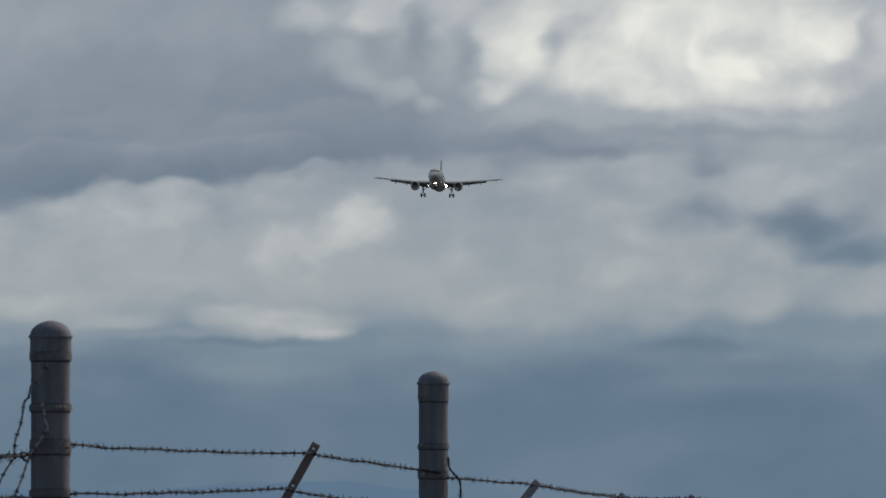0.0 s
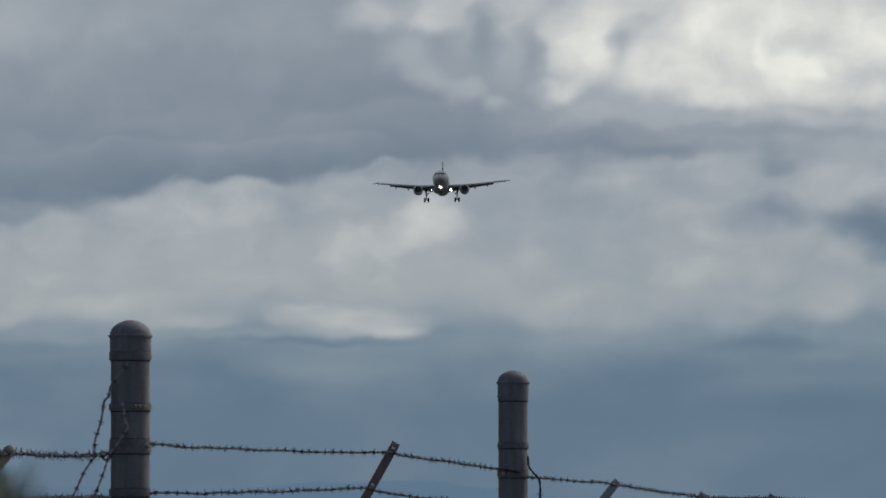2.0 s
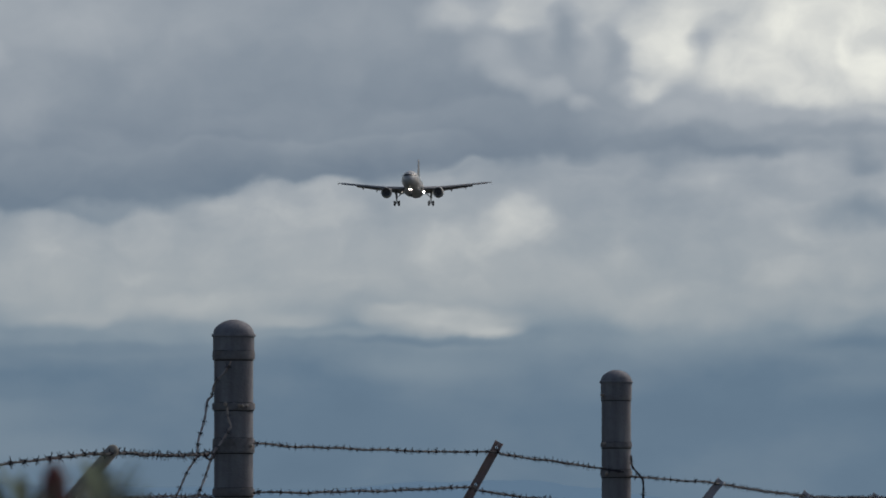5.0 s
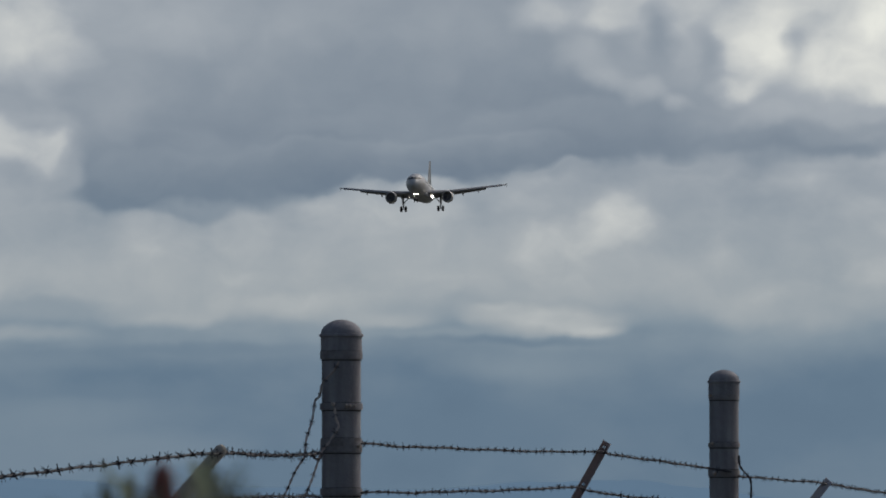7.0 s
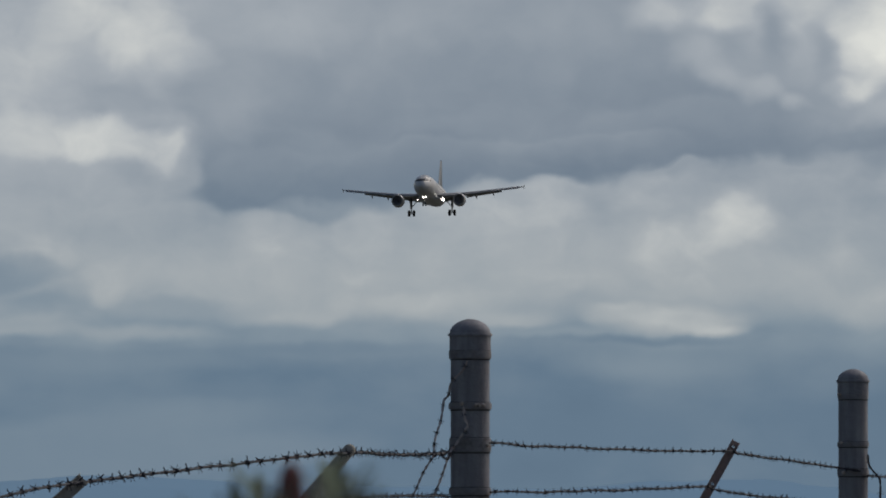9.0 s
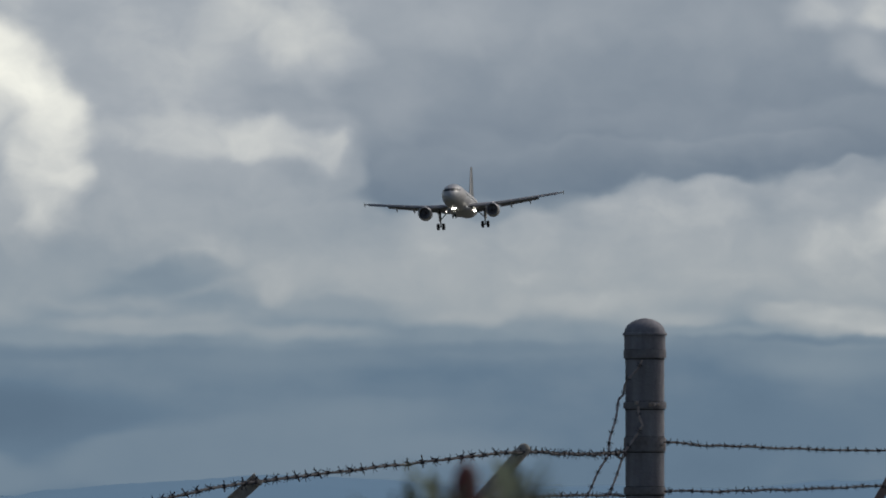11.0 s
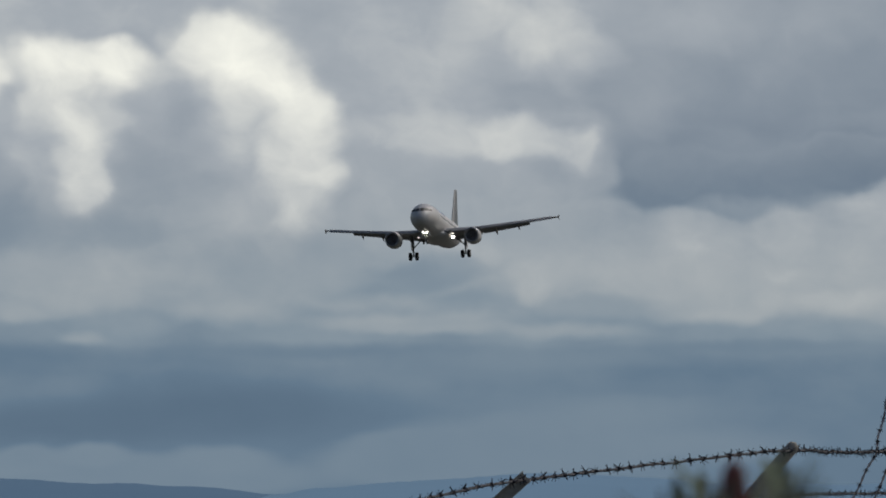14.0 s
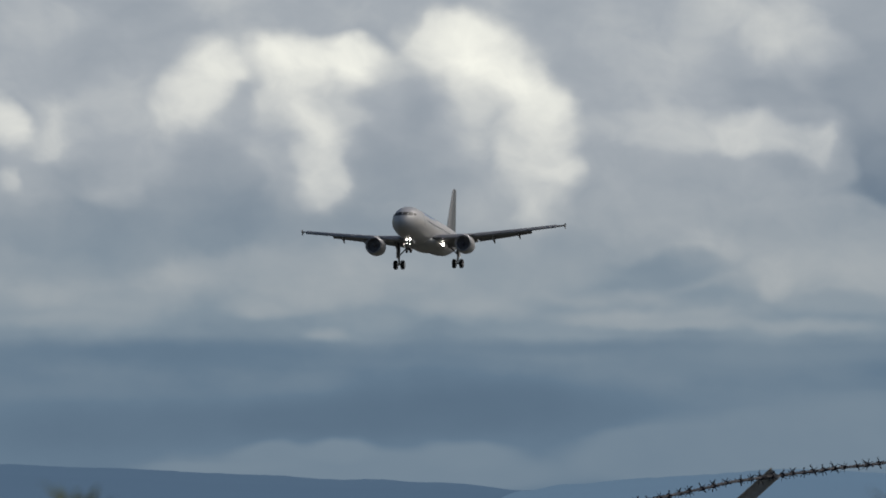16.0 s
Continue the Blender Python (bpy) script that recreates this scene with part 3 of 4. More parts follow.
def barb_mesh():
    """Two short wires wound round the strands, four points."""
    bm = bmesh.new()
    for s, lean in ((-1, 0.5), (1, -0.35)):
        loop = [(0.0065 * math.cos(a), s * 0.004 + 0.0025 * (a / 6.28 - 0.5), 0.0065 * math.sin(a)) for a in [k * 6.28 / 8 for k in range(9)]]
        tube(loop, 0.0022, 5, bm)
        tube([(0.006, s * 0.005, -0.021), (0.0045, s * 0.006, 0), (lean * 0.012, s * (0.008), 0.023)], [0.0009, 0.0023, 0.0009], 5, bm)
        tube([(-0.019, s * 0.010, lean * 0.012), (-0.006, s * 0.004, 0), (0.020, s * 0.001, -lean * 0.016)], [0.0009, 0.0022, 0.0009], 5, bm)
    return mesh_of("barb", bm, WIRE)


BARB = barb_mesh()
DICE = random.Random(11)


def barbed_wire(points, label, group, spacing=0.125, size=1.0, smooth=14, mat=None, gauge=0.0031):
    """Two twisted strands along points with a barb every hand's width."""
    path = arc(points, smooth) if smooth > 1 else [Vector(p) for p in points]
    steps = []
    for a, b in zip(path, path[1:]):
        n = max(1, int((b - a).length / 0.012))
        steps += [a.lerp(b, k / n) for k in range(n)]
    steps.append(path[-1])
    # small kinks, as handled wire has
    s = 0.0
    thing = tagged(new("barbed_wire"), label, "barbed wire", group)
    thing.location = steps[0]
    lines, barbs, since = ([], []), [], 0.05
    for i, p in enumerate(steps):
        d = (steps[min(i + 1, len(steps) - 1)] - steps[max(i - 1, 0)]).normalized()
        if i:
            s += (p - steps[i - 1]).length
            since += (p - steps[i - 1]).length
        side = d.cross(Vector((0, 0, 1))).normalized() if abs(d.z) < 0.95 else d.cross(Vector((1, 0, 0))).normalized()
        up = side.cross(d)
        q = p + 0.006 * noise.noise((s * 3, 0, points[0][0])) * up
        a = s * 2 * math.pi / 0.075
        for k in (0, 1):
            lines[k].append(q + 0.0030 * (math.cos(a + k * math.pi) * side + math.sin(a + k * math.pi) * up) - steps[0])
        if since > spacing * DICE.uniform(0.85, 1.15):
            since = 0.0
            m = Matrix((side, d, up)).transposed().to_4x4() @ Matrix.Rotation(DICE.uniform(0, 6.28), 4, "Y")
            barbs.append(Matrix.Translation(q - steps[0]) @ m @ Matrix.Scale(size * DICE.uniform(0.85, 1.15), 4))
    for k in (0, 1):
        part("strand", tube(lines[k], gauge, 5), mat or WIRE, thing)
    for m in barbs:
        b = new("barb", BARB)
        b.parent = thing
        b.matrix_basis = m
    return thing


def round_post(foot, radius, top, bands, label, bolts):
    """A thick pipe post with a domed cap and clamped bands; bands: height of the middle, width, how far proud."""
    post = tagged(new("fence_post"), label, "fence post", "thick fence posts")
    post.location = foot
    r = radius
    skirt = 0.066
    rim = top - 1.02 * r * 0.74 - 0.004
    part("pipe", lathe([(r, 0), (r * 1.003, rim * 0.3), (r * 0.998, rim * 0.7), (r, rim - 0.005)], 40), POST, post)
    dome = [(r * 1.055, rim - skirt), (r * 1.06, rim - 0.008), (r * 1.13, rim - 0.006), (r * 1.14, rim), (r * 1.12, rim + 0.005)]
    high = top - rim - 0.005
    dome += [(r * 1.05 * math.cos(a) ** 1.12, rim + 0.006 + high * math.sin(a)) for a in [k * 0.1 * math.pi / 2 for k in range(10)]]
    dome += [(0.004, top)]
    part("cap", lathe(dome, 40), POST, post, "domed steel post cap")
    # dark rings below the cap and along the bands: dirt and drawn-in shade
    part("shade_grime_line", lathe([(r * 0.97, rim - skirt - 0.006), (r + 0.003, rim - skirt - 0.005), (r + 0.003, rim - skirt - 0.001), (r * 0.97, rim - skirt)], 40), SHADE_GRIME, post)
    for z, wide, proud in bands:
        q = r + proud
        part("band", lathe([(r * 0.97, z - wide / 2), (q, z - wide / 2 + 0.001), (q + 0.001, z), (q, z + wide / 2 - 0.001), (r * 0.97, z + wide / 2)], 40), BAND, post)
        for low, high in ((z - wide / 2 - 0.006, z - wide / 2 - 0.0005), (z + wide / 2 + 0.0005, z + wide / 2 + 0.0035)):
            part("shade_grime_line", lathe([(r * 0.97, low), (r + 0.0025, low + 0.001), (r + 0.0025, high - 0.001), (r * 0.97, high)], 40), SHADE_GRIME, post)
    for z, ang, size in bolts:
        bm = lathe([(size, -0.010), (size, 0.004), (size * 0.8, 0.009), (size * 0.3, 0.010)], 8, "y")
        m = Matrix.Rotation(radians(ang), 4, "Z") @ Matrix.Translation((0, -(r + 0.010), z)) @ Matrix.Rotation(math.pi, 4, "Z")
        bmesh.ops.transform(bm, matrix=m, verts=bm.verts)
        part("bolt", bm, BRASS, post, "worn bright bolt head", False)
    return post


def line_post(tip, base, mat, label, width, back=-0.15, slotted=True):
    """A slim pipe post with a slanting pressed-steel arm that carries the barbed wire."""
    tip, base = Vector(tip), Vector(base)
    base = base + Vector((0, back, 0))
    post = tagged(new("fence_arm_post"), label, "fence post", "slim fence posts with slanting arms")
    post.location = (base.x, base.y, 0)
    o = post.location
    part("pipe", lathe([(0.03, 0), (0.03, base.z - 0.03)], 20), POST, post)
    part("collar", lathe([(0.030, base.z - 0.09), (0.037, base.z - 0.088), (0.037, base.z - 0.01), (0.026, base.z + 0.012), (0.01, base.z + 0.02)], 20), BAND, post)
    way = (tip - base)
    length = way.length
    d = way.normalized()
    face = (Vector((0, -1, 0)) - d * d.dot(Vector((0, -1, 0)))).normalized()
    side = d.cross(face).normalized()
    m = Matrix((side, face, d)).transposed().to_4x4()
    m.translation = base - Vector(o)
    if not slotted:
        r = width / 2
        ends = [(length - r * (1 - math.sin(a)), r * math.cos(a)) for a in (0, 0.4, 0.8, 1.2, 1.5)]
        rows = [(0, r * 1.05)] + ends
        bm = tube([base - Vector(o) + d * s for s, _ in rows], [q for _, q in rows], 16)
        part("arm", bm, mat, post, "slanting round-ended steel arm")
        return post
    bm = bmesh.new()
    w, slot = width / 2, 0.006
    # flat web, with a gap at each wire slot
    cuts = [0.0]
    for back_off in (0.235, 0.028):
        cuts += [length - back_off - slot, length - back_off + slot]
    cuts.append(length)
    for k in range(0, len(cuts), 2):
        box(bm, (-w, -0.003, cuts[k]), (w, 0.003, cuts[k + 1]), 0.0008)
    for k in range(1, len(cuts) - 1, 2):
        for lo, hi in ((-w, -slot), (slot, w)):
            box(bm, (lo, -0.0028, cuts[k] - 0.0004), (hi, 0.0028, cuts[k + 1] + 0.0004))
    # folded flanges
    for sgn in (-1, 1):
        rings = []
        for z, k in ((0, 1.0), (length * 0.5, 0.9), (length - 0.012, 0.75), (length, 0.45)):
            a, b = sgn * (w + 0.0005), sgn * (w - 0.004)
            rings.append([(a, 0.003, z), (b, 0.003, z), (b, 0.003 + 0.018 * k, z), (a, 0.003 + 0.018 * k, z)])
        loft(bm, rings)
    bmesh.ops.transform(bm, matrix=m, verts=bm.verts)
    part("arm", bm, mat, post, "slanting slotted steel arm", False)
    for back_off in (0.235, 0.028):
        c = tip - d * back_off - Vector(o)
        ring = [c + 0.012 * (math.cos(a) * face + math.sin(a) * d) + side * 0.0 for a in [k * 6.28 / 8 for k in range(9)]]
        part("wire_tie", tube(ring, 0.0018, 5), WIRE, post)
    return post


def level(p, y, d):
    return at(p, y, d).z


DA, DB = 33.6, 38.0
foot = at(0, 950, DA)
round_post((foot.x, foot.y, 0), 0.0840, level(0, 566, DA),
           [(level(0, 629, DA), 0.038, 0.007), (level(0, 720, DA), 0.030, 0.008), (level(0, 789, DA), 0.062, 0.006), (level(0, 871, DA), 0.032, 0.007)],
           "thick grey weathered steel fence post with domed cap",
           [(level(0, 716, DA), -22, 0.009), (level(0, 719, DA), 14, 0.008), (level(0, 719, DA), 24, 0.008), (level(0, 719, DA), 37, 0.007), (level(0, 790, DA), 52, 0.007)])
foot = at(677, 950, DB)
round_post((foot.x, foot.y, 0), 0.0715, level(0, 655, DB),
           [(level(0, 704, DB), 0.024, 0.003), (level(0, 788, DB), 0.024, 0.005), (level(0, 838, DB), 0.034, 0.005)],
           "grey weathered steel fence post with domed cap, thinner pipe",
           [(level(0, 838, DB), -38, 0.009), (level(0, 785, DB), -48, 0.007), (level(0, 700, DB), -58, 0.007)])

line_post(at(-684, 849, 28.2), at(-786, 945, 28.2), ARM, "slim post with grey slanting arm carrying barbed wire", 0.046)
line_post(at(-207, 790, 31.2), at(-340, 945, 31.2), ARM, "slim post with mossy grey slanting arm carrying barbed wire", 0.050, slotted=False)
line_post(at(470, 783, 36.3), at(378, 945, 36.3), RUST, "slim post with rusty brown slanting arm carrying barbed wire", 0.040)
line_post(at(862, 850, 39.3), at(785, 945, 39.3), ZINC, "slim post with pale grey slanting arm carrying barbed wire", 0.040)
line_post(at(1014, 872, 42.3), at(960, 945, 42.3), ZINC, "slim post with pale grey slanting arm carrying barbed wire", 0.040)
line_post(at(1136, 875, 45.3), at(1090, 945, 45.3), ZINC, "slim post with pale grey slanting arm carrying barbed wire", 0.040)

TOPG, LOWG = "top barbed wires", "lower barbed wires"
barbed_wire([at(-1100, 940, 25.6), at(-890, 893, 26.9), at(-832, 881, 27.3), at(-765, 866, 27.7), at(-692, 855, 28.15), at(-582, 842, 28.9), at(-432, 824, 29.8), at(-344, 814, 30.3),
             at(-215, 802, 31.15), at(-120, 806, 32.3), at(-34, 803, 33.5)], "dark rusty barbed wire strung from arm to thick post", TOPG, 0.125, 1.05, gauge=0.0036)
barbed_wire([at(36, 785, 33.5), at(110, 790, 34.0), at(230, 795, 34.9), at(350, 799, 35.7), at(462, 800, 36.25),
             at(475, 804, 36.3), at(560, 816, 37.0), at(645, 828, 37.8), at(668, 832, 37.90), at(690, 836, 37.91)], "dark rusty barbed wire strung between thick posts", TOPG, 0.09, 0.8)
barbed_wire([at(703, 843, 37.9), at(780, 849, 38.6), at(856, 856, 39.25), at(930, 868, 40.8), at(1010, 878, 42.25), at(1070, 881, 43.7),
             at(1133, 881, 45.25), at(1250, 890, 48.3)], "dark barbed wire running off along the slim posts", TOPG, 0.11, 0.8)
barbed_wire([at(36, 872, 33.5), at(140, 871, 34.0), at(280, 868, 35.0), at(415, 862, 36.0), at(430, 867, 36.1), at(500, 878, 36.6), at(645, 893, 37.8)],
            "dark rusty barbed wire below the top strand", LOWG, 0.09, 0.8)
barbed_wire([at(-420, 895, 29.8), at(-290, 884, 31.1), at(-140, 879, 32.3), at(-36, 879, 33.5)], "dark rusty barbed wire below the top strand", LOWG, 0.09, 0.8)
# loose strands
LOOSE = "loose barbed wire ends"
barbed_wire([at(-5, 640, 33.48), at(-14, 658, 33.49), at(-32, 678, 33.5), at(-38, 702, 33.52), at(-46, 712, 33.55), at(-52, 745, 33.5), at(-62, 776, 33.4), at(-66, 806, 33.35),
             at(-82, 835, 33.3), at(-98, 872, 33.25), at(-118, 905, 33.2)], "loose barbed wire hanging down beside the thick post", LOOSE, 0.075, 0.75, mat=LOOSE_WIRE)
barbed_wire([at(-12, 722, 33.47), at(-10, 742, 33.47), at(-6, 758, 33.47), at(-22, 785, 33.48), at(-36, 803, 33.45), at(-46, 832, 33.4), at(-56, 858, 33.35), at(-72, 892, 33.3)],
            "loose barbed wire hanging down beside the thick post", LOOSE, 0.085, 0.75, mat=LOOSE_WIRE)
barbed_wire([at(703, 806, 37.95), at(706, 826, 37.95), at(719, 842, 37.9), at(724, 850, 37.9), at(725, 868, 37.9), at(723, 900, 37.9)],
            "short loose wire end tied at the thinner post", LOOSE, 0.09, 0.7)
barbed_wire([at(-50, 806, 33.3), at(-38, 802, 33.4), at(-36, 812, 33.4), at(-46, 813, 33.35), at(-52, 806, 33.32)],
            "small hook of wire twisted round the strand end", LOOSE, 0.2, 0.6, 8)


# ---- the shrubs close by ----
def leaf_mesh(name, long, wide, mat):
    bm = bmesh.new()
    rows = []
    for k in range(6):
        s = k / 5
        w = wide * math.sin(math.pi * min(0.97, 0.06 + 0.92 * s)) ** 0.8 / 2
        z = -0.25 * long * s * s
        rows.append([(-w, long * s, z + 0.2 * w), (0, long * s, z - 0.1 * w), (w, long * s, z + 0.2 * w)])
    loft(bm, rows, False, False)
    return mesh_of(name, bm, mat)


LEAVES = [leaf_mesh("leaf", 0.021, 0.0046, LEAF), leaf_mesh("leaf", 0.016, 0.0038, LEAF)]


def shrub(label, d, stems, seeds, rnd):
    """Upright stems with narrow leaves; stems: place and height of each tip; seeds: stems that end in a red seed head."""
    thing = tagged(new("shrub"), label, "shrub", "weedy shrubs near the viewer")
    mid = sum(p for p, _ in stems) / len(stems)
    foot = at(mid, 950, d)
    thing.location = (foot.x, foot.y, 0)
    o = Vector(thing.location)
    for k, (p, y) in enumerate(stems):
        tip = at(p, y, d + rnd.uniform(-0.3, 0.3)) - o
        base = Vector((tip.x * 0.35, tip.y * 0.5, 0))
        bend = base.lerp(tip, 0.55) + Vector((rnd.uniform(-0.02, 0.02), rnd.uniform(-0.02, 0.02), 0))
        line = arc([base, bend, tip], 8)
        part("stem", tube(line, [0.003 - 0.0024 * i / (len(line) - 1) for i in range(len(line))], 6), STEM, thing)
        if k in seeds:
            h = 0.06
            prof = []
            for i in range(15):
                s = i / 14
                prof.append((0.0058 * max(0.05, 1 - abs(2 * s - 1) ** 5) * (1 + 0.2 * rnd.uniform(-1, 1)), tip.z - h + h * 1.04 * s))
            part("seed_head", lathe(prof, 9, "z", (tip.x, tip.y, 0)), SEED, thing, "red-brown seed head")
            continue
        for i in range(9):
            q = tip + Vector((rnd.uniform(-0.002, 0.002), rnd.uniform(-0.015, 0.015), -0.032 * i / 10 - 0.009))
            b = new("leaf", rnd.choice(LEAVES))
            b.parent = thing
            b.matrix_basis = Matrix.Translation(q) @ Euler((radians(rnd.uniform(35, 85)), 0, rnd.uniform(0, 6.28))).to_matrix().to_4x4() @ Matrix.Scale(rnd.uniform(0.6, 1.1), 4)
    return thing


R = random.Random(5)
shrub("blurred green weedy shrub with red-brown seed head", 2.6,
      [(-446, 874), (-425, 876), (-404, 866), (-385, 855), (-366, 848), (-345, 860), (-330, 856), (-317, 829), (-272, 856), (-255, 846), (-240, 836), (-226, 830), (-212, 834), (-200, 842), (-190, 860)], (7,), R)
shrub("blurred dark green weedy shrub", 3.2, [(-1950, 891), (-1938, 888), (-1922, 891), (-1906, 887), (-1898, 891)], (), R)


# ---- the airliner: nose towards -y, centreline at z = 0 before the shift to the cockpit ----
COCKPIT = Vector((0, 2.0, 0.82))
STATIONS = ((0.0, 0.04, -0.42), (0.12, 0.36, -0.42), (0.35, 0.62, -0.40), (0.8, 0.95, -0.35), (1.4, 1.25, -0.27), (2.0, 1.47, -0.20), (2.7, 1.66, -0.12),
            (3.6, 1.83, -0.05), (4.8, 1.94, -0.01), (6.2, 1.975, 0), (12, 1.975, 0), (18, 1.975, 0), (24.0, 1.975, 0), (27, 1.85, 0.12), (30, 1.55, 0.40),
            (33, 1.08, 0.80), (35.5, 0.62, 1.10), (37.2, 0.26, 1.30), (37.57, 0.06, 1.34))


def hull(y):
    """Radius and middle height of the fuselage, y metres behind the nose."""
    for (a, ra, za), (b, rb, zb) in zip(STATIONS, STATIONS[1:]):
        if y <= b:
            s = (y - a) / (b - a)
            return ra + (rb - ra) * s, za + (zb - za) * s
    return STATIONS[-1][1:]


def on_nose(x, z, proud=0.0):
    """The point of the nose's skin seen at x, z from ahead."""
    lo, hi = 0.0, 6.2
    for _ in range(40):
        mid = (lo + hi) / 2
        r, zc = hull(mid)
        if x * x + (z - zc) ** 2 / 1.08 > r * r:
            lo = mid
        else:
            hi = mid
    r, zc = hull(hi)
    out = Vector((x, -0.6 * r, z - zc)).normalized()
    return Vector((x, hi, z)) + out * proud


def foil(x, y, chord, z, thick, twist=0.0, n=9):
    """A wing section: leading edge at x, y, z."""
    pts = []
    for k in range(2 * n):
        s = math.cos(math.pi * k / n)
        c = (1 - s) / 2
        t = 5 * thick * (0.2969 * math.sqrt(c) - 0.126 * c - 0.3516 * c * c + 0.2843 * c ** 3 - 0.1036 * c ** 4)
        sign = 1 if k <= n else -0.85
        dy, dz = c * chord, sign * t * chord + 0.03 * chord * math.sin(math.pi * c)
        pts.append((x, y + dy * math.cos(twist) + dz * math.sin(twist), z + dz * math.cos(twist) - dy * math.sin(twist)))
    return pts


def wing_line(x):
    """Leading edge, chord and height of the wing at x metres from the middle."""
    rows = ((0.0, 11.0, 7.3, -1.20), (1.97, 12.1, 6.2, -1.10), (6.4, 14.45, 3.85, -0.60), (12.0, 17.35, 2.55, 0.20), (16.95, 19.9, 1.5, 0.98))
    for a, b in zip(rows, rows[1:]):
        if x <= b[0]:
            s = (x - a[0]) / (b[0] - a[0])
            return [a[i] + (b[i] - a[i]) * s for i in (1, 2, 3)]
    return rows[-1][1:]


def build_airliner():
    plane = tagged(new("airliner"), "white twin-engine jet airliner landing with wheels down and lights on", "airplane")

    def add(name, bm, mat, parent=None, label="", smooth=True):
        """A part of the airliner, moved to its cockpit origin."""
        bmesh.ops.translate(bm, vec=-COCKPIT, verts=bm.verts)
        return part(name, bm, mat, parent or plane, label, smooth)

    bm = bmesh.new()
    rings = []
    ys = [s[0] for s in STATIONS]
    ys = sorted(set(ys + [0.05, 0.22, 0.55, 1.1, 1.7, 2.35, 3.1, 4.2, 5.5]))
    for y in ys:
        r, zc = hull(y)
        rings.append([(r * math.sin(a), y, zc + 1.04 * r * math.cos(a)) for a in [2 * math.pi * k / 40 for k in range(40)]])
    loft(bm, rings)
    body = add("fuselage", bm, PAINT, None, "white painted fuselage")
    # belly fairing
    bm = bmesh.new()
    rings = []
    for y, w, h in ((10.2, 0.5, 0.2), (11.2, 1.5, 0.55), (12.8, 2.05, 0.82), (15, 2.15, 0.9), (18.5, 2.1, 0.9), (20.5, 1.7, 0.65), (22, 0.6, 0.2)):
        rings.append([(w * math.sin(a), y, -1.48 + h * math.cos(a) * 1.0) for a in [2 * math.pi * k / 24 for k in range(24)]])
    add("belly_fairing", loft(bm, rings), PAINT)
    # windscreen
    for sgn in (-1, 1):
        for x0, x1, lo0, lo1, hi0, hi1 in ((0.04, 0.60, 0.44, 0.44, 0.94, 0.96), (0.655, 1.15, 0.45, 0.50, 0.96, 0.93), (1.20, 1.45, 0.53, 0.60, 0.91, 0.83)):
            bm = bmesh.new()
            rows = []
            for i in range(5):
                s = i / 4
                x = sgn * (x0 + (x1 - x0) * s)
                lo, hi = lo0 + (lo1 - lo0) * s, hi0 + (hi1 - hi0) * s
                rows.append([on_nose(x, lo + (hi - lo) * k / 4, 0.015) for k in range(5)])
            loft(bm, rows, False, False)
            add("cockpit_window", bm, GLASS, body)
    # cabin windows
    bm = bmesh.new()
    loft(bm, [[(0.012 * k, 0.115 * math.cos(a), 0.165 * math.sin(a)) for a in [2 * math.pi * i / 10 for i in range(10)]] for k in (0, 1)])
    pane = mesh_of("cabin_window", bm, CABIN_GLASS)
    for sgn in (-1, 1):
        for k in range(34):
            y = 6.9 + 0.62 * k
            r, zc = hull(y)
            w = new("cabin_window", pane)
            w.parent = body
            z = 0.45
            x = math.sqrt(max(0.1, r * r - ((z - zc) / 1.04) ** 2))
            w.matrix_basis = Matrix.Translation(Vector((sgn * (x + 0.004), y, z)) - COCKPIT) @ Matrix.Rotation(0 if sgn > 0 else math.pi, 4, "Z") @ Matrix.Rotation(-0.22, 4, "Y")
        for y in (5.6, 29.2):
            bm = bmesh.new()
            r, zc = hull(y)
            rows = []
            for j in (0, 1):
                yy = y - 0.42 + 0.84 * j
                rr, zz = hull(yy)
                rows.append([(sgn * (rr + 0.008) * math.sin(a), yy, zz + 1.04 * (rr + 0.008) * math.cos(a)) for a in [0.85 + 0.11 * i for i in range(9)]])
            loft(bm, rows, False, False)
            add("cabin_door", bm, DOORPAINT, body)
        # faded lettering band high on the side, as bars
        for k in range(7):
            bm = bmesh.new()
            rows = []
            for j in range(3):
                yy = 7.4 + 1.05 * k + 0.36 * j
                rr, zz = hull(yy)
                rows.append([(sgn * (rr + 0.010) * math.sin(a), yy, zz + 1.04 * (rr + 0.010) * math.cos(a)) for a in [0.62 + 0.09 * i for i in range(5)]])
            loft(bm, rows, False, False)
            add("lettering_bar", bm, STRIPE, body, "pale blue lettering bar")
    # wings
    for sgn in (-1, 1):
        bm = bmesh.new()
        rings = []
        for x in (0.6, 1.97, 4.0, 6.4, 9.0, 12.0, 14.8, 16.6, 16.95):
            y, c, z = wing_line(x)
            th = 0.15 - 0.045 * min(1, x / 12)
            if x > 16.8:
                y, c, th = y + 0.25, c * 0.75, 0.06
            rings.append(foil(sgn * x, y, c, z, th, radians(2.5 - 4 * x / 17)))
        wing = add("wing", loft(bm, rings), WINGSKIN)
        # slats
        for x0, x1 in ((2.7, 5.0), (6.6, 9.6), (9.7, 12.8), (12.9, 16.2)):
            bm = bmesh.new()
            rings = []
            for x in (x0, x1):
                y, c, z = wing_line(x)
                k = 0.16 * c ** 0.7 + 0.1
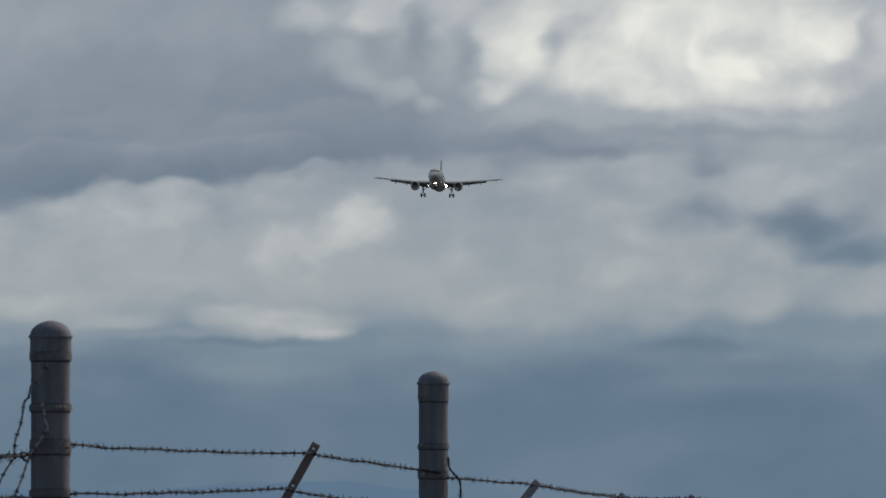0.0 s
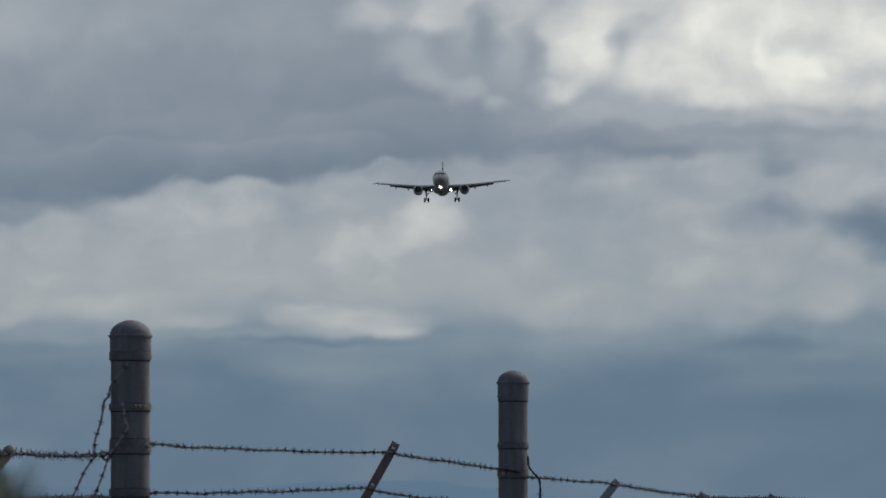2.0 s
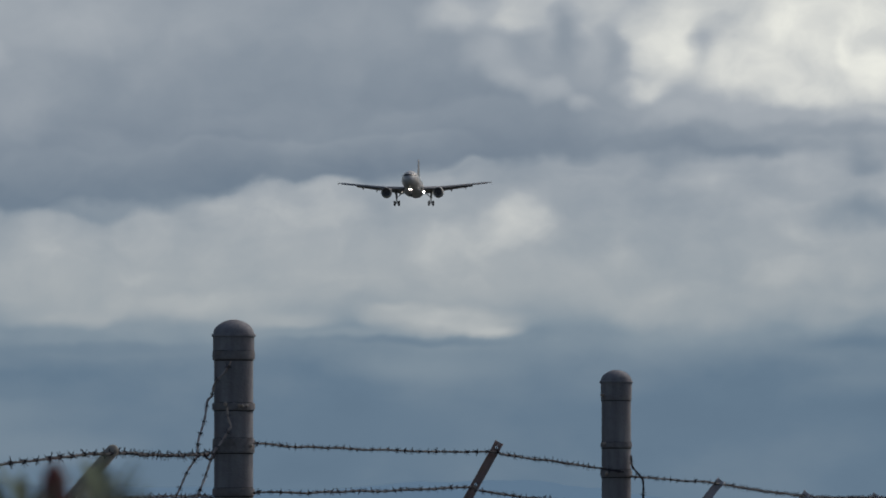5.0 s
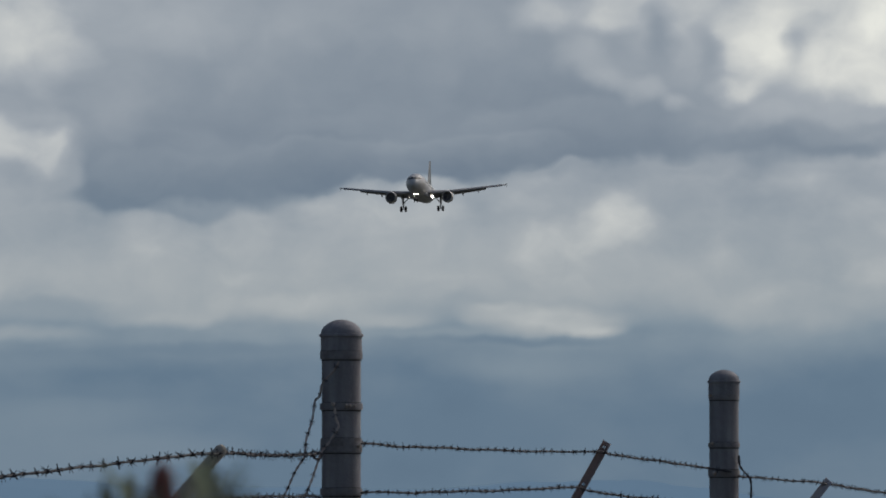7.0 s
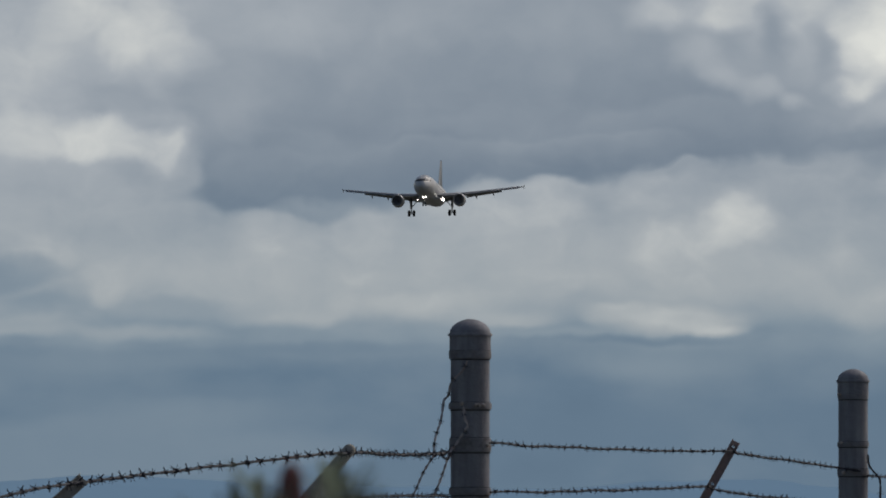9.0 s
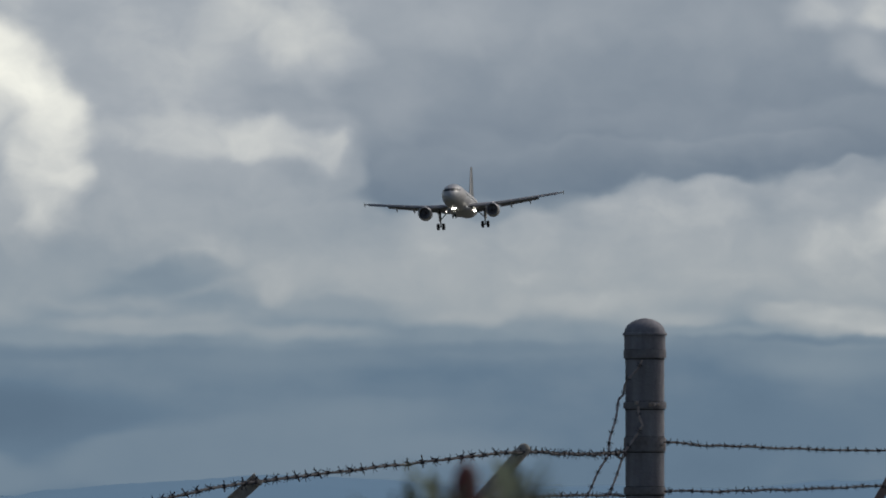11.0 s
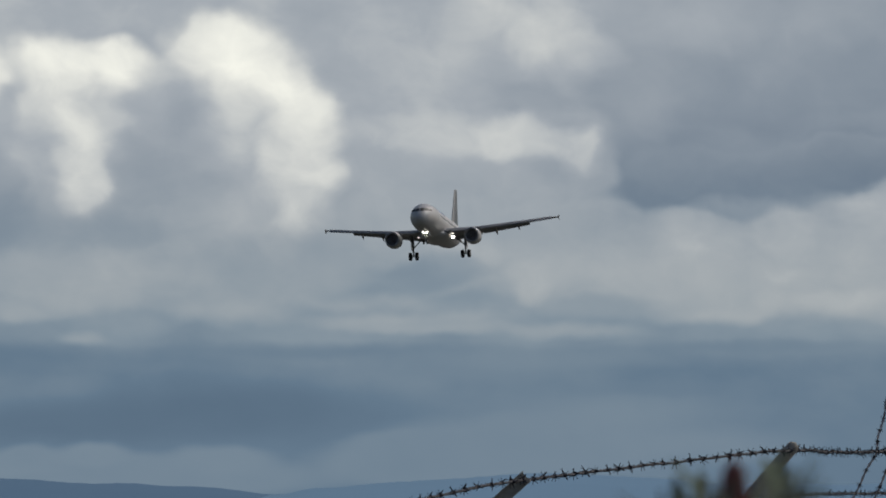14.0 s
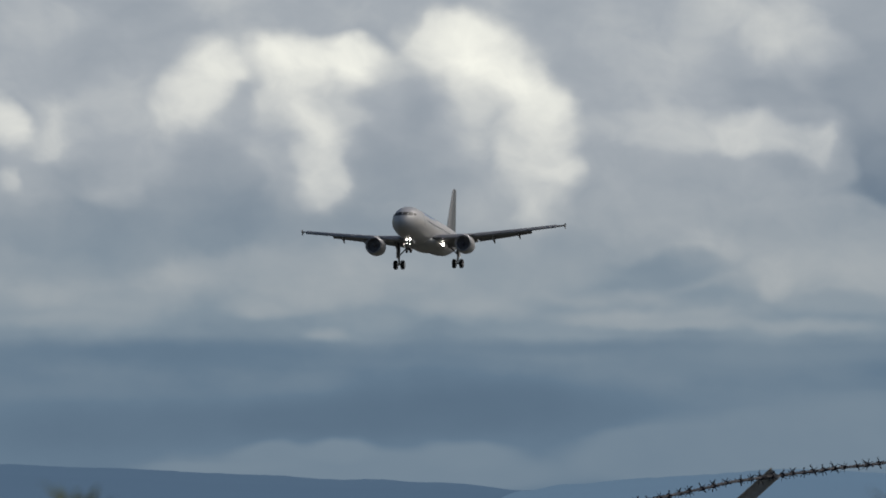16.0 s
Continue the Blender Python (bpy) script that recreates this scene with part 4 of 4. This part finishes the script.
                rings.append([(sgn * x, y - 0.30, z - 0.28), (sgn * x, y - 0.34, z - 0.16), (sgn * x, y - 0.22, z + 0.02), (sgn * x, y + k * 0.6, z + 0.16 + 0.02 * c),
                              (sgn * x, y + k * 0.55, z + 0.12 + 0.02 * c), (sgn * x, y - 0.14, z - 0.06), (sgn * x, y - 0.20, z - 0.20)])
            add("slat", loft(bm, rings), WINGSKIN, wing)
        # flaps, fully down
        for x0, x1 in ((2.3, 6.25), (6.45, 12.9)):
            bm = bmesh.new()
            rings = []
            for x in (x0, (x0 + x1) / 2, x1):
                y, c, z = wing_line(x)
                fc = 0.20 * c + 0.12
                rings.append(foil(sgn * x, y + c * 0.93, fc, z - 0.015 * c + 0.04, 0.14, radians(26)))
            add("flap", loft(bm, rings), WINGSKIN, wing, "lowered grey flap")
        # flap track fairings
        for x, size in ((4.1, 1.0), (8.3, 0.85), (11.4, 0.72)):
            y, c, z = wing_line(x)
            bm = bmesh.new()
            rings = []
            for s, w, drop in ((0.0, 0.03, -0.10), (0.18, 0.14, -0.20), (0.45, 0.19, -0.33), (0.75, 0.17, -0.66), (0.95, 0.08, -0.95), (1.0, 0.02, -1.02)):
                yy = y + c * 0.45 + 2.9 * s * size
                rings.append([(sgn * x + w * size * math.sin(a), yy, z + drop * size + 1.35 * w * size * math.cos(a)) for a in [2 * math.pi * k / 12 for k in range(12)]])
            add("flap_fairing", loft(bm, rings), WINGSKIN, wing)
        # wingtip fence
        bm = bmesh.new()
        x = sgn * 16.98
        loft(bm, [[(x + sgn * 0.10, 20.9, 1.34), (x + sgn * 0.13, 20.9, 1.34), (x + sgn * 0.13, 21.5, 1.34), (x + sgn * 0.10, 21.5, 1.34)],
                  [(x - 0.025, 20.0, 1.02), (x + 0.025, 20.0, 1.02), (x + 0.025, 21.6, 1.02), (x - 0.025, 21.6, 1.02)],
                  [(x + sgn * 0.08, 20.9, 0.64), (x + sgn * 0.11, 20.9, 0.64), (x + sgn * 0.11, 21.4, 0.64), (x + sgn * 0.08, 21.4, 0.64)]])
        add("wingtip_fence", bm, FINPAINT, wing)
        # engine
        cx, cz, cy = sgn * 5.75, -2.02, 10.9
        prof = [(0.86, cy + 0.35), (0.88, cy + 0.10), (0.95, cy + 0.0), (1.03, cy + 0.06), (1.12, cy + 0.35), (1.19, cy + 1.1), (1.18, cy + 2.0), (1.05, cy + 2.9), (0.86, cy + 3.3), (0.80, cy + 3.3)]
        eng = add("nacelle", lathe(prof, 36, "y", (cx, 0, cz), None, False), PAINT, None, "pale grey engine nacelle")
        add("intake_lip", lathe([(0.875, cy + 0.14), (0.89, cy + 0.02), (0.955, cy - 0.02), (1.035, cy + 0.03), (1.075, cy + 0.16)], 36, "y", (cx, 0, cz), None, False), LIP, eng, "bare metal intake lip")
        add("intake_duct", lathe([(0.862, cy + 0.34), (0.85, cy + 0.9), (0.86, cy + 1.05)], 32, "y", (cx, 0, cz), None, False), DARK, eng)
        bm = bmesh.new()
        for k in range(24):
            a = 2 * math.pi * k / 24
            q = []
            for r, tw in ((0.22, 0.9), (0.85, 0.35)):
                c, s = math.cos(a), math.sin(a)
                w = 0.10 if r < 0.5 else 0.13
                q += [(cx + r * c - w * s * math.cos(tw), cy + 0.9 - w * math.sin(tw), cz + r * s + w * c * math.cos(tw)),
                      (cx + r * c + w * s * math.cos(tw), cy + 0.9 + w * math.sin(tw), cz + r * s - w * c * math.cos(tw))]
            v = [bm.verts.new(p) for p in q]
            bm.faces.new((v[0], v[1], v[3], v[2]))
        add("fan", bm, DARK, eng, "dark fan blades", False)
        add("spinner", lathe([(0.01, cy + 0.42), (0.12, cy + 0.55), (0.22, cy + 0.78), (0.24, cy + 0.95)], 20, "y", (cx, 0, cz)), DARK, eng)
        add("duct_back", lathe([(0.87, cy + 1.06), (0.87, cy + 1.10)], 32, "y", (cx, 0, cz)), DARK, eng)
        add("exhaust_cone", lathe([(0.66, cy + 2.9), (0.60, cy + 3.7), (0.42, cy + 4.3), (0.36, cy + 4.3), (0.22, cy + 4.6), (0.02, cy + 4.95)], 28, "y", (cx, 0, cz)), STRUT, eng)
        bm = bmesh.new()
        loft(bm, [[(cx - w, y, lo), (cx + w, y, lo), (cx + w, y, hi), (cx - w, y, hi)] for y, w, lo, hi in
                  ((cy + 0.7, 0.06, cz + 1.1, cz + 1.18), (cy + 2.0, 0.2, cz + 0.9, cz + 1.42), (cy + 3.6, 0.22, cz + 0.5, cz + 1.25), (cy + 5.6, 0.1, cz + 0.8, cz + 1.05))])
        add("pylon", bm, PAINT)
        # tailplane
        bm = bmesh.new()
        loft(bm, [foil(sgn * x, y, c, z, 0.10) for x, y, c, z in ((0.4, 31.6, 4.2, 0.95), (6.1, 35.0, 1.35, 1.55), (6.22, 35.2, 1.0, 1.56))])
        add("tailplane", bm, WINGSKIN)
    # fin
    bm = bmesh.new()
    rings = []
    for z, y, c in ((1.55, 28.6, 7.0), (2.3, 30.1, 5.7), (7.60, 34.1, 2.25), (7.75, 34.4, 1.9)):
        rings.append([(p[2], p[1], z) for p in foil(0, y, c, 0, 0.10)])
    add("tail_fin", loft(bm, rings), FINPAINT, None, "tall blue-grey tail fin")

    def wheel(x, y, z, r, w, parent):
        prof = [(r * 0.55, -w * 0.42), (r * 0.62, -w * 0.5), (r * 0.9, -w * 0.5), (r, -w * 0.28), (r, w * 0.28), (r * 0.9, w * 0.5), (r * 0.62, w * 0.5), (r * 0.55, w * 0.42)]
        tyre = add("wheel", lathe(prof, 28, "x", (x, y, z)), TYRE, parent, "black tyre")
        add("hub", lathe([(r * 0.15, -w * 0.46), (r * 0.5, -w * 0.44), (r * 0.54, 0), (r * 0.5, w * 0.44), (r * 0.15, w * 0.46)], 20, "x", (x, y, z)), STRUT, tyre)

    # main wheels
    for sgn in (-1, 1):
        x, y = sgn * 3.8, 17.7
        leg = add("main_gear_leg", tube([(x, y - 0.1, -1.0), (x, y - 0.05, -2.4), (x, y, -2.85), (x, y, -3.86)], [0.19, 0.17, 0.13, 0.11], 14), STRUT, None, "grey steel landing gear leg")
        add("axle", tube([(x - 0.55, y, -3.86), (x + 0.55, y, -3.86)], 0.085, 10), STRUT, leg)
        add("side_brace", tube([(x, y, -2.7), (x - sgn * 1.35, y + 0.1, -1.35)], 0.085, 10), STRUT, leg)
        add("torque_link", tube([(x, y - 0.14, -2.9), (x, y - 0.5, -3.4), (x, y - 0.12, -3.7)], 0.05, 8), STRUT, leg)
        bm = bmesh.new()
        box(bm, (x + sgn * 0.22 - 0.025, y - 0.55, -3.0), (x + sgn * 0.22 + 0.025, y + 0.55, -1.25), 0.02)
        add("gear_door", bm, PAINT, leg)
        for s in (-1, 1):
            wheel(x + s * 0.465, y, -3.86, 0.585, 0.42, leg)
    # nose wheels
    y = 5.07
    leg = add("nose_gear_leg", tube([(0, y + 0.25, -1.7), (0, y, -2.6), (0, y - 0.1, -3.40)], [0.11, 0.10, 0.075], 12), STRUT, None, "grey steel nose gear leg")
    add("axle", tube([(-0.3, y - 0.1, -3.42), (0.3, y - 0.1, -3.42)], 0.06, 10), STRUT, leg)
    add("drag_brace", tube([(0, y, -2.7), (0, y + 1.2, -1.75)], 0.06, 8), STRUT, leg)
    for s in (-1, 1):
        wheel(s * 0.25, y - 0.1, -3.42, 0.38, 0.22, leg)
        bm = bmesh.new()
        box(bm, (s * 0.52 - 0.02, y - 0.3, -2.45), (s * 0.52 + 0.02, y + 1.3, -1.75), 0.015)
        add("gear_door", bm, PAINT, leg)
    # lights
    for x, y, z, r in ((-0.24, 4.78, -2.14, 0.11), (0.24, 4.78, -2.14, 0.11), (-2.38, 15.3, -1.66, 0.12), (2.38, 15.3, -1.66, 0.20)):
        # the long hood at x < -1 is made up, to block that lamp sideways
        hood = y - (11.0 if x < -1 else 0.8) * r
        case = add("light_housing", lathe([(r * 0.5, y + 0.35), (r * 1.1, y + 0.2), (r * 1.2, y + 0.04), (r * 1.2, hood), (r * 1.1, hood), (r * 1.05, y + 0.06), (r * 0.9, y + 0.08)], 16, "y", (x, 0, z)), STRUT)
        add("landing_light", lathe([(r * 0.01, y - 0.05), (r * 0.6, y - 0.03), (r, y + 0.02), (r * 0.9, y + 0.05)], 16, "y", (x, 0, z)), LAMP, case, "bright white landing light")
    for x, z in ((-0.2, -2.62), (0.2, -2.62)):
        add("turn_off_light", lathe([(0.005, 4.80), (0.025, 4.82), (0.03, 4.88)], 12, "y", (x, 0, z)), LAMP, leg, "small white light")
    return plane


AIRLINER = build_airliner()

# ---- what moves ----
# time, cockpit across and down in the view, bank, heading, nose up
FLIGHT = [
    (0.0, 770, 302, -1.0, -5.5, 4.4), (0.5, 767, 302, -0.7, -4.8, 4.0), (1.0, 766, 304, -0.2, -4.2, 3.7), (1.5, 772, 306, 0.2, -3.9, 3.8), (2.0, 779, 307, 1.2, -3.4, 4.3),
    (2.5, 783, 306, 3.0, -3.0, 4.5), (3.0, 790, 305, 3.7, -3.1, 3.9), (3.5, 801, 307, 2.7, -3.2, 3.4), (4.0, 776, 307, 1.1, -3.7, 3.7), (6.5, 718, 315, 0.0, -5.9, 2.9),
    (7.0, 733, 315, 1.0, -6.2, 3.3), (7.5, 734, 315, 1.5, -6.4, 3.4), (8.0, 732, 315, 0.6, -6.3, 3.2), (8.5, 745, 315, 0.0, -6.0, 3.1), (9.0, 748, 318, 0.9, -5.7, 3.1),
    (11.5, 802, 341, 3.6, -4.9, 2.8), (12.0, 794, 348, 3.9, -5.1, 3.1), (12.5, 785, 355, 0.8, -4.9, 3.5), (13.0, 781, 361, -1.2, -4.8, 3.9), (13.5, 762, 368, 0.9, -5.1, 4.2),
    (14.0, 745, 371, 3.1, -5.4, 4.6), (14.5, 732, 375, 3.4, -5.5, 4.7), (15.0, 712, 375, 3.8, -5.4, 4.7), (15.5, 713, 377, 3.7, -5.7, 4.5), (16.0, 715, 378, 1.0, -5.75, 4.3),
]


def motions():
    """The airliner flies its approach; the cloud deck drifts slowly to the left."""
    rows = []
    for (t, x, y, bank, heading, nose), (_, a, dy) in zip(FLIGHT, PAN):
        p = x - a
        off = radians(-heading) - p / F
        d = (F * 34.1 * (5.8229e-07 * t * t + -1.51811e-04 * t + 0.004423) - 15.0) * math.cos(off)
        rows.append((t, pose(*at(p, y - dy, d), -nose, -bank, heading)))
    walk(AIRLINER, rows)
    walk(CLOUDS, [(t, pose(-3.966 * (t - 8), 0, 0, 0, 0, -0.05285 * (t - 8))) for t in (0.0, 4.0, 8.0, 12.0, 16.0)])


motions()
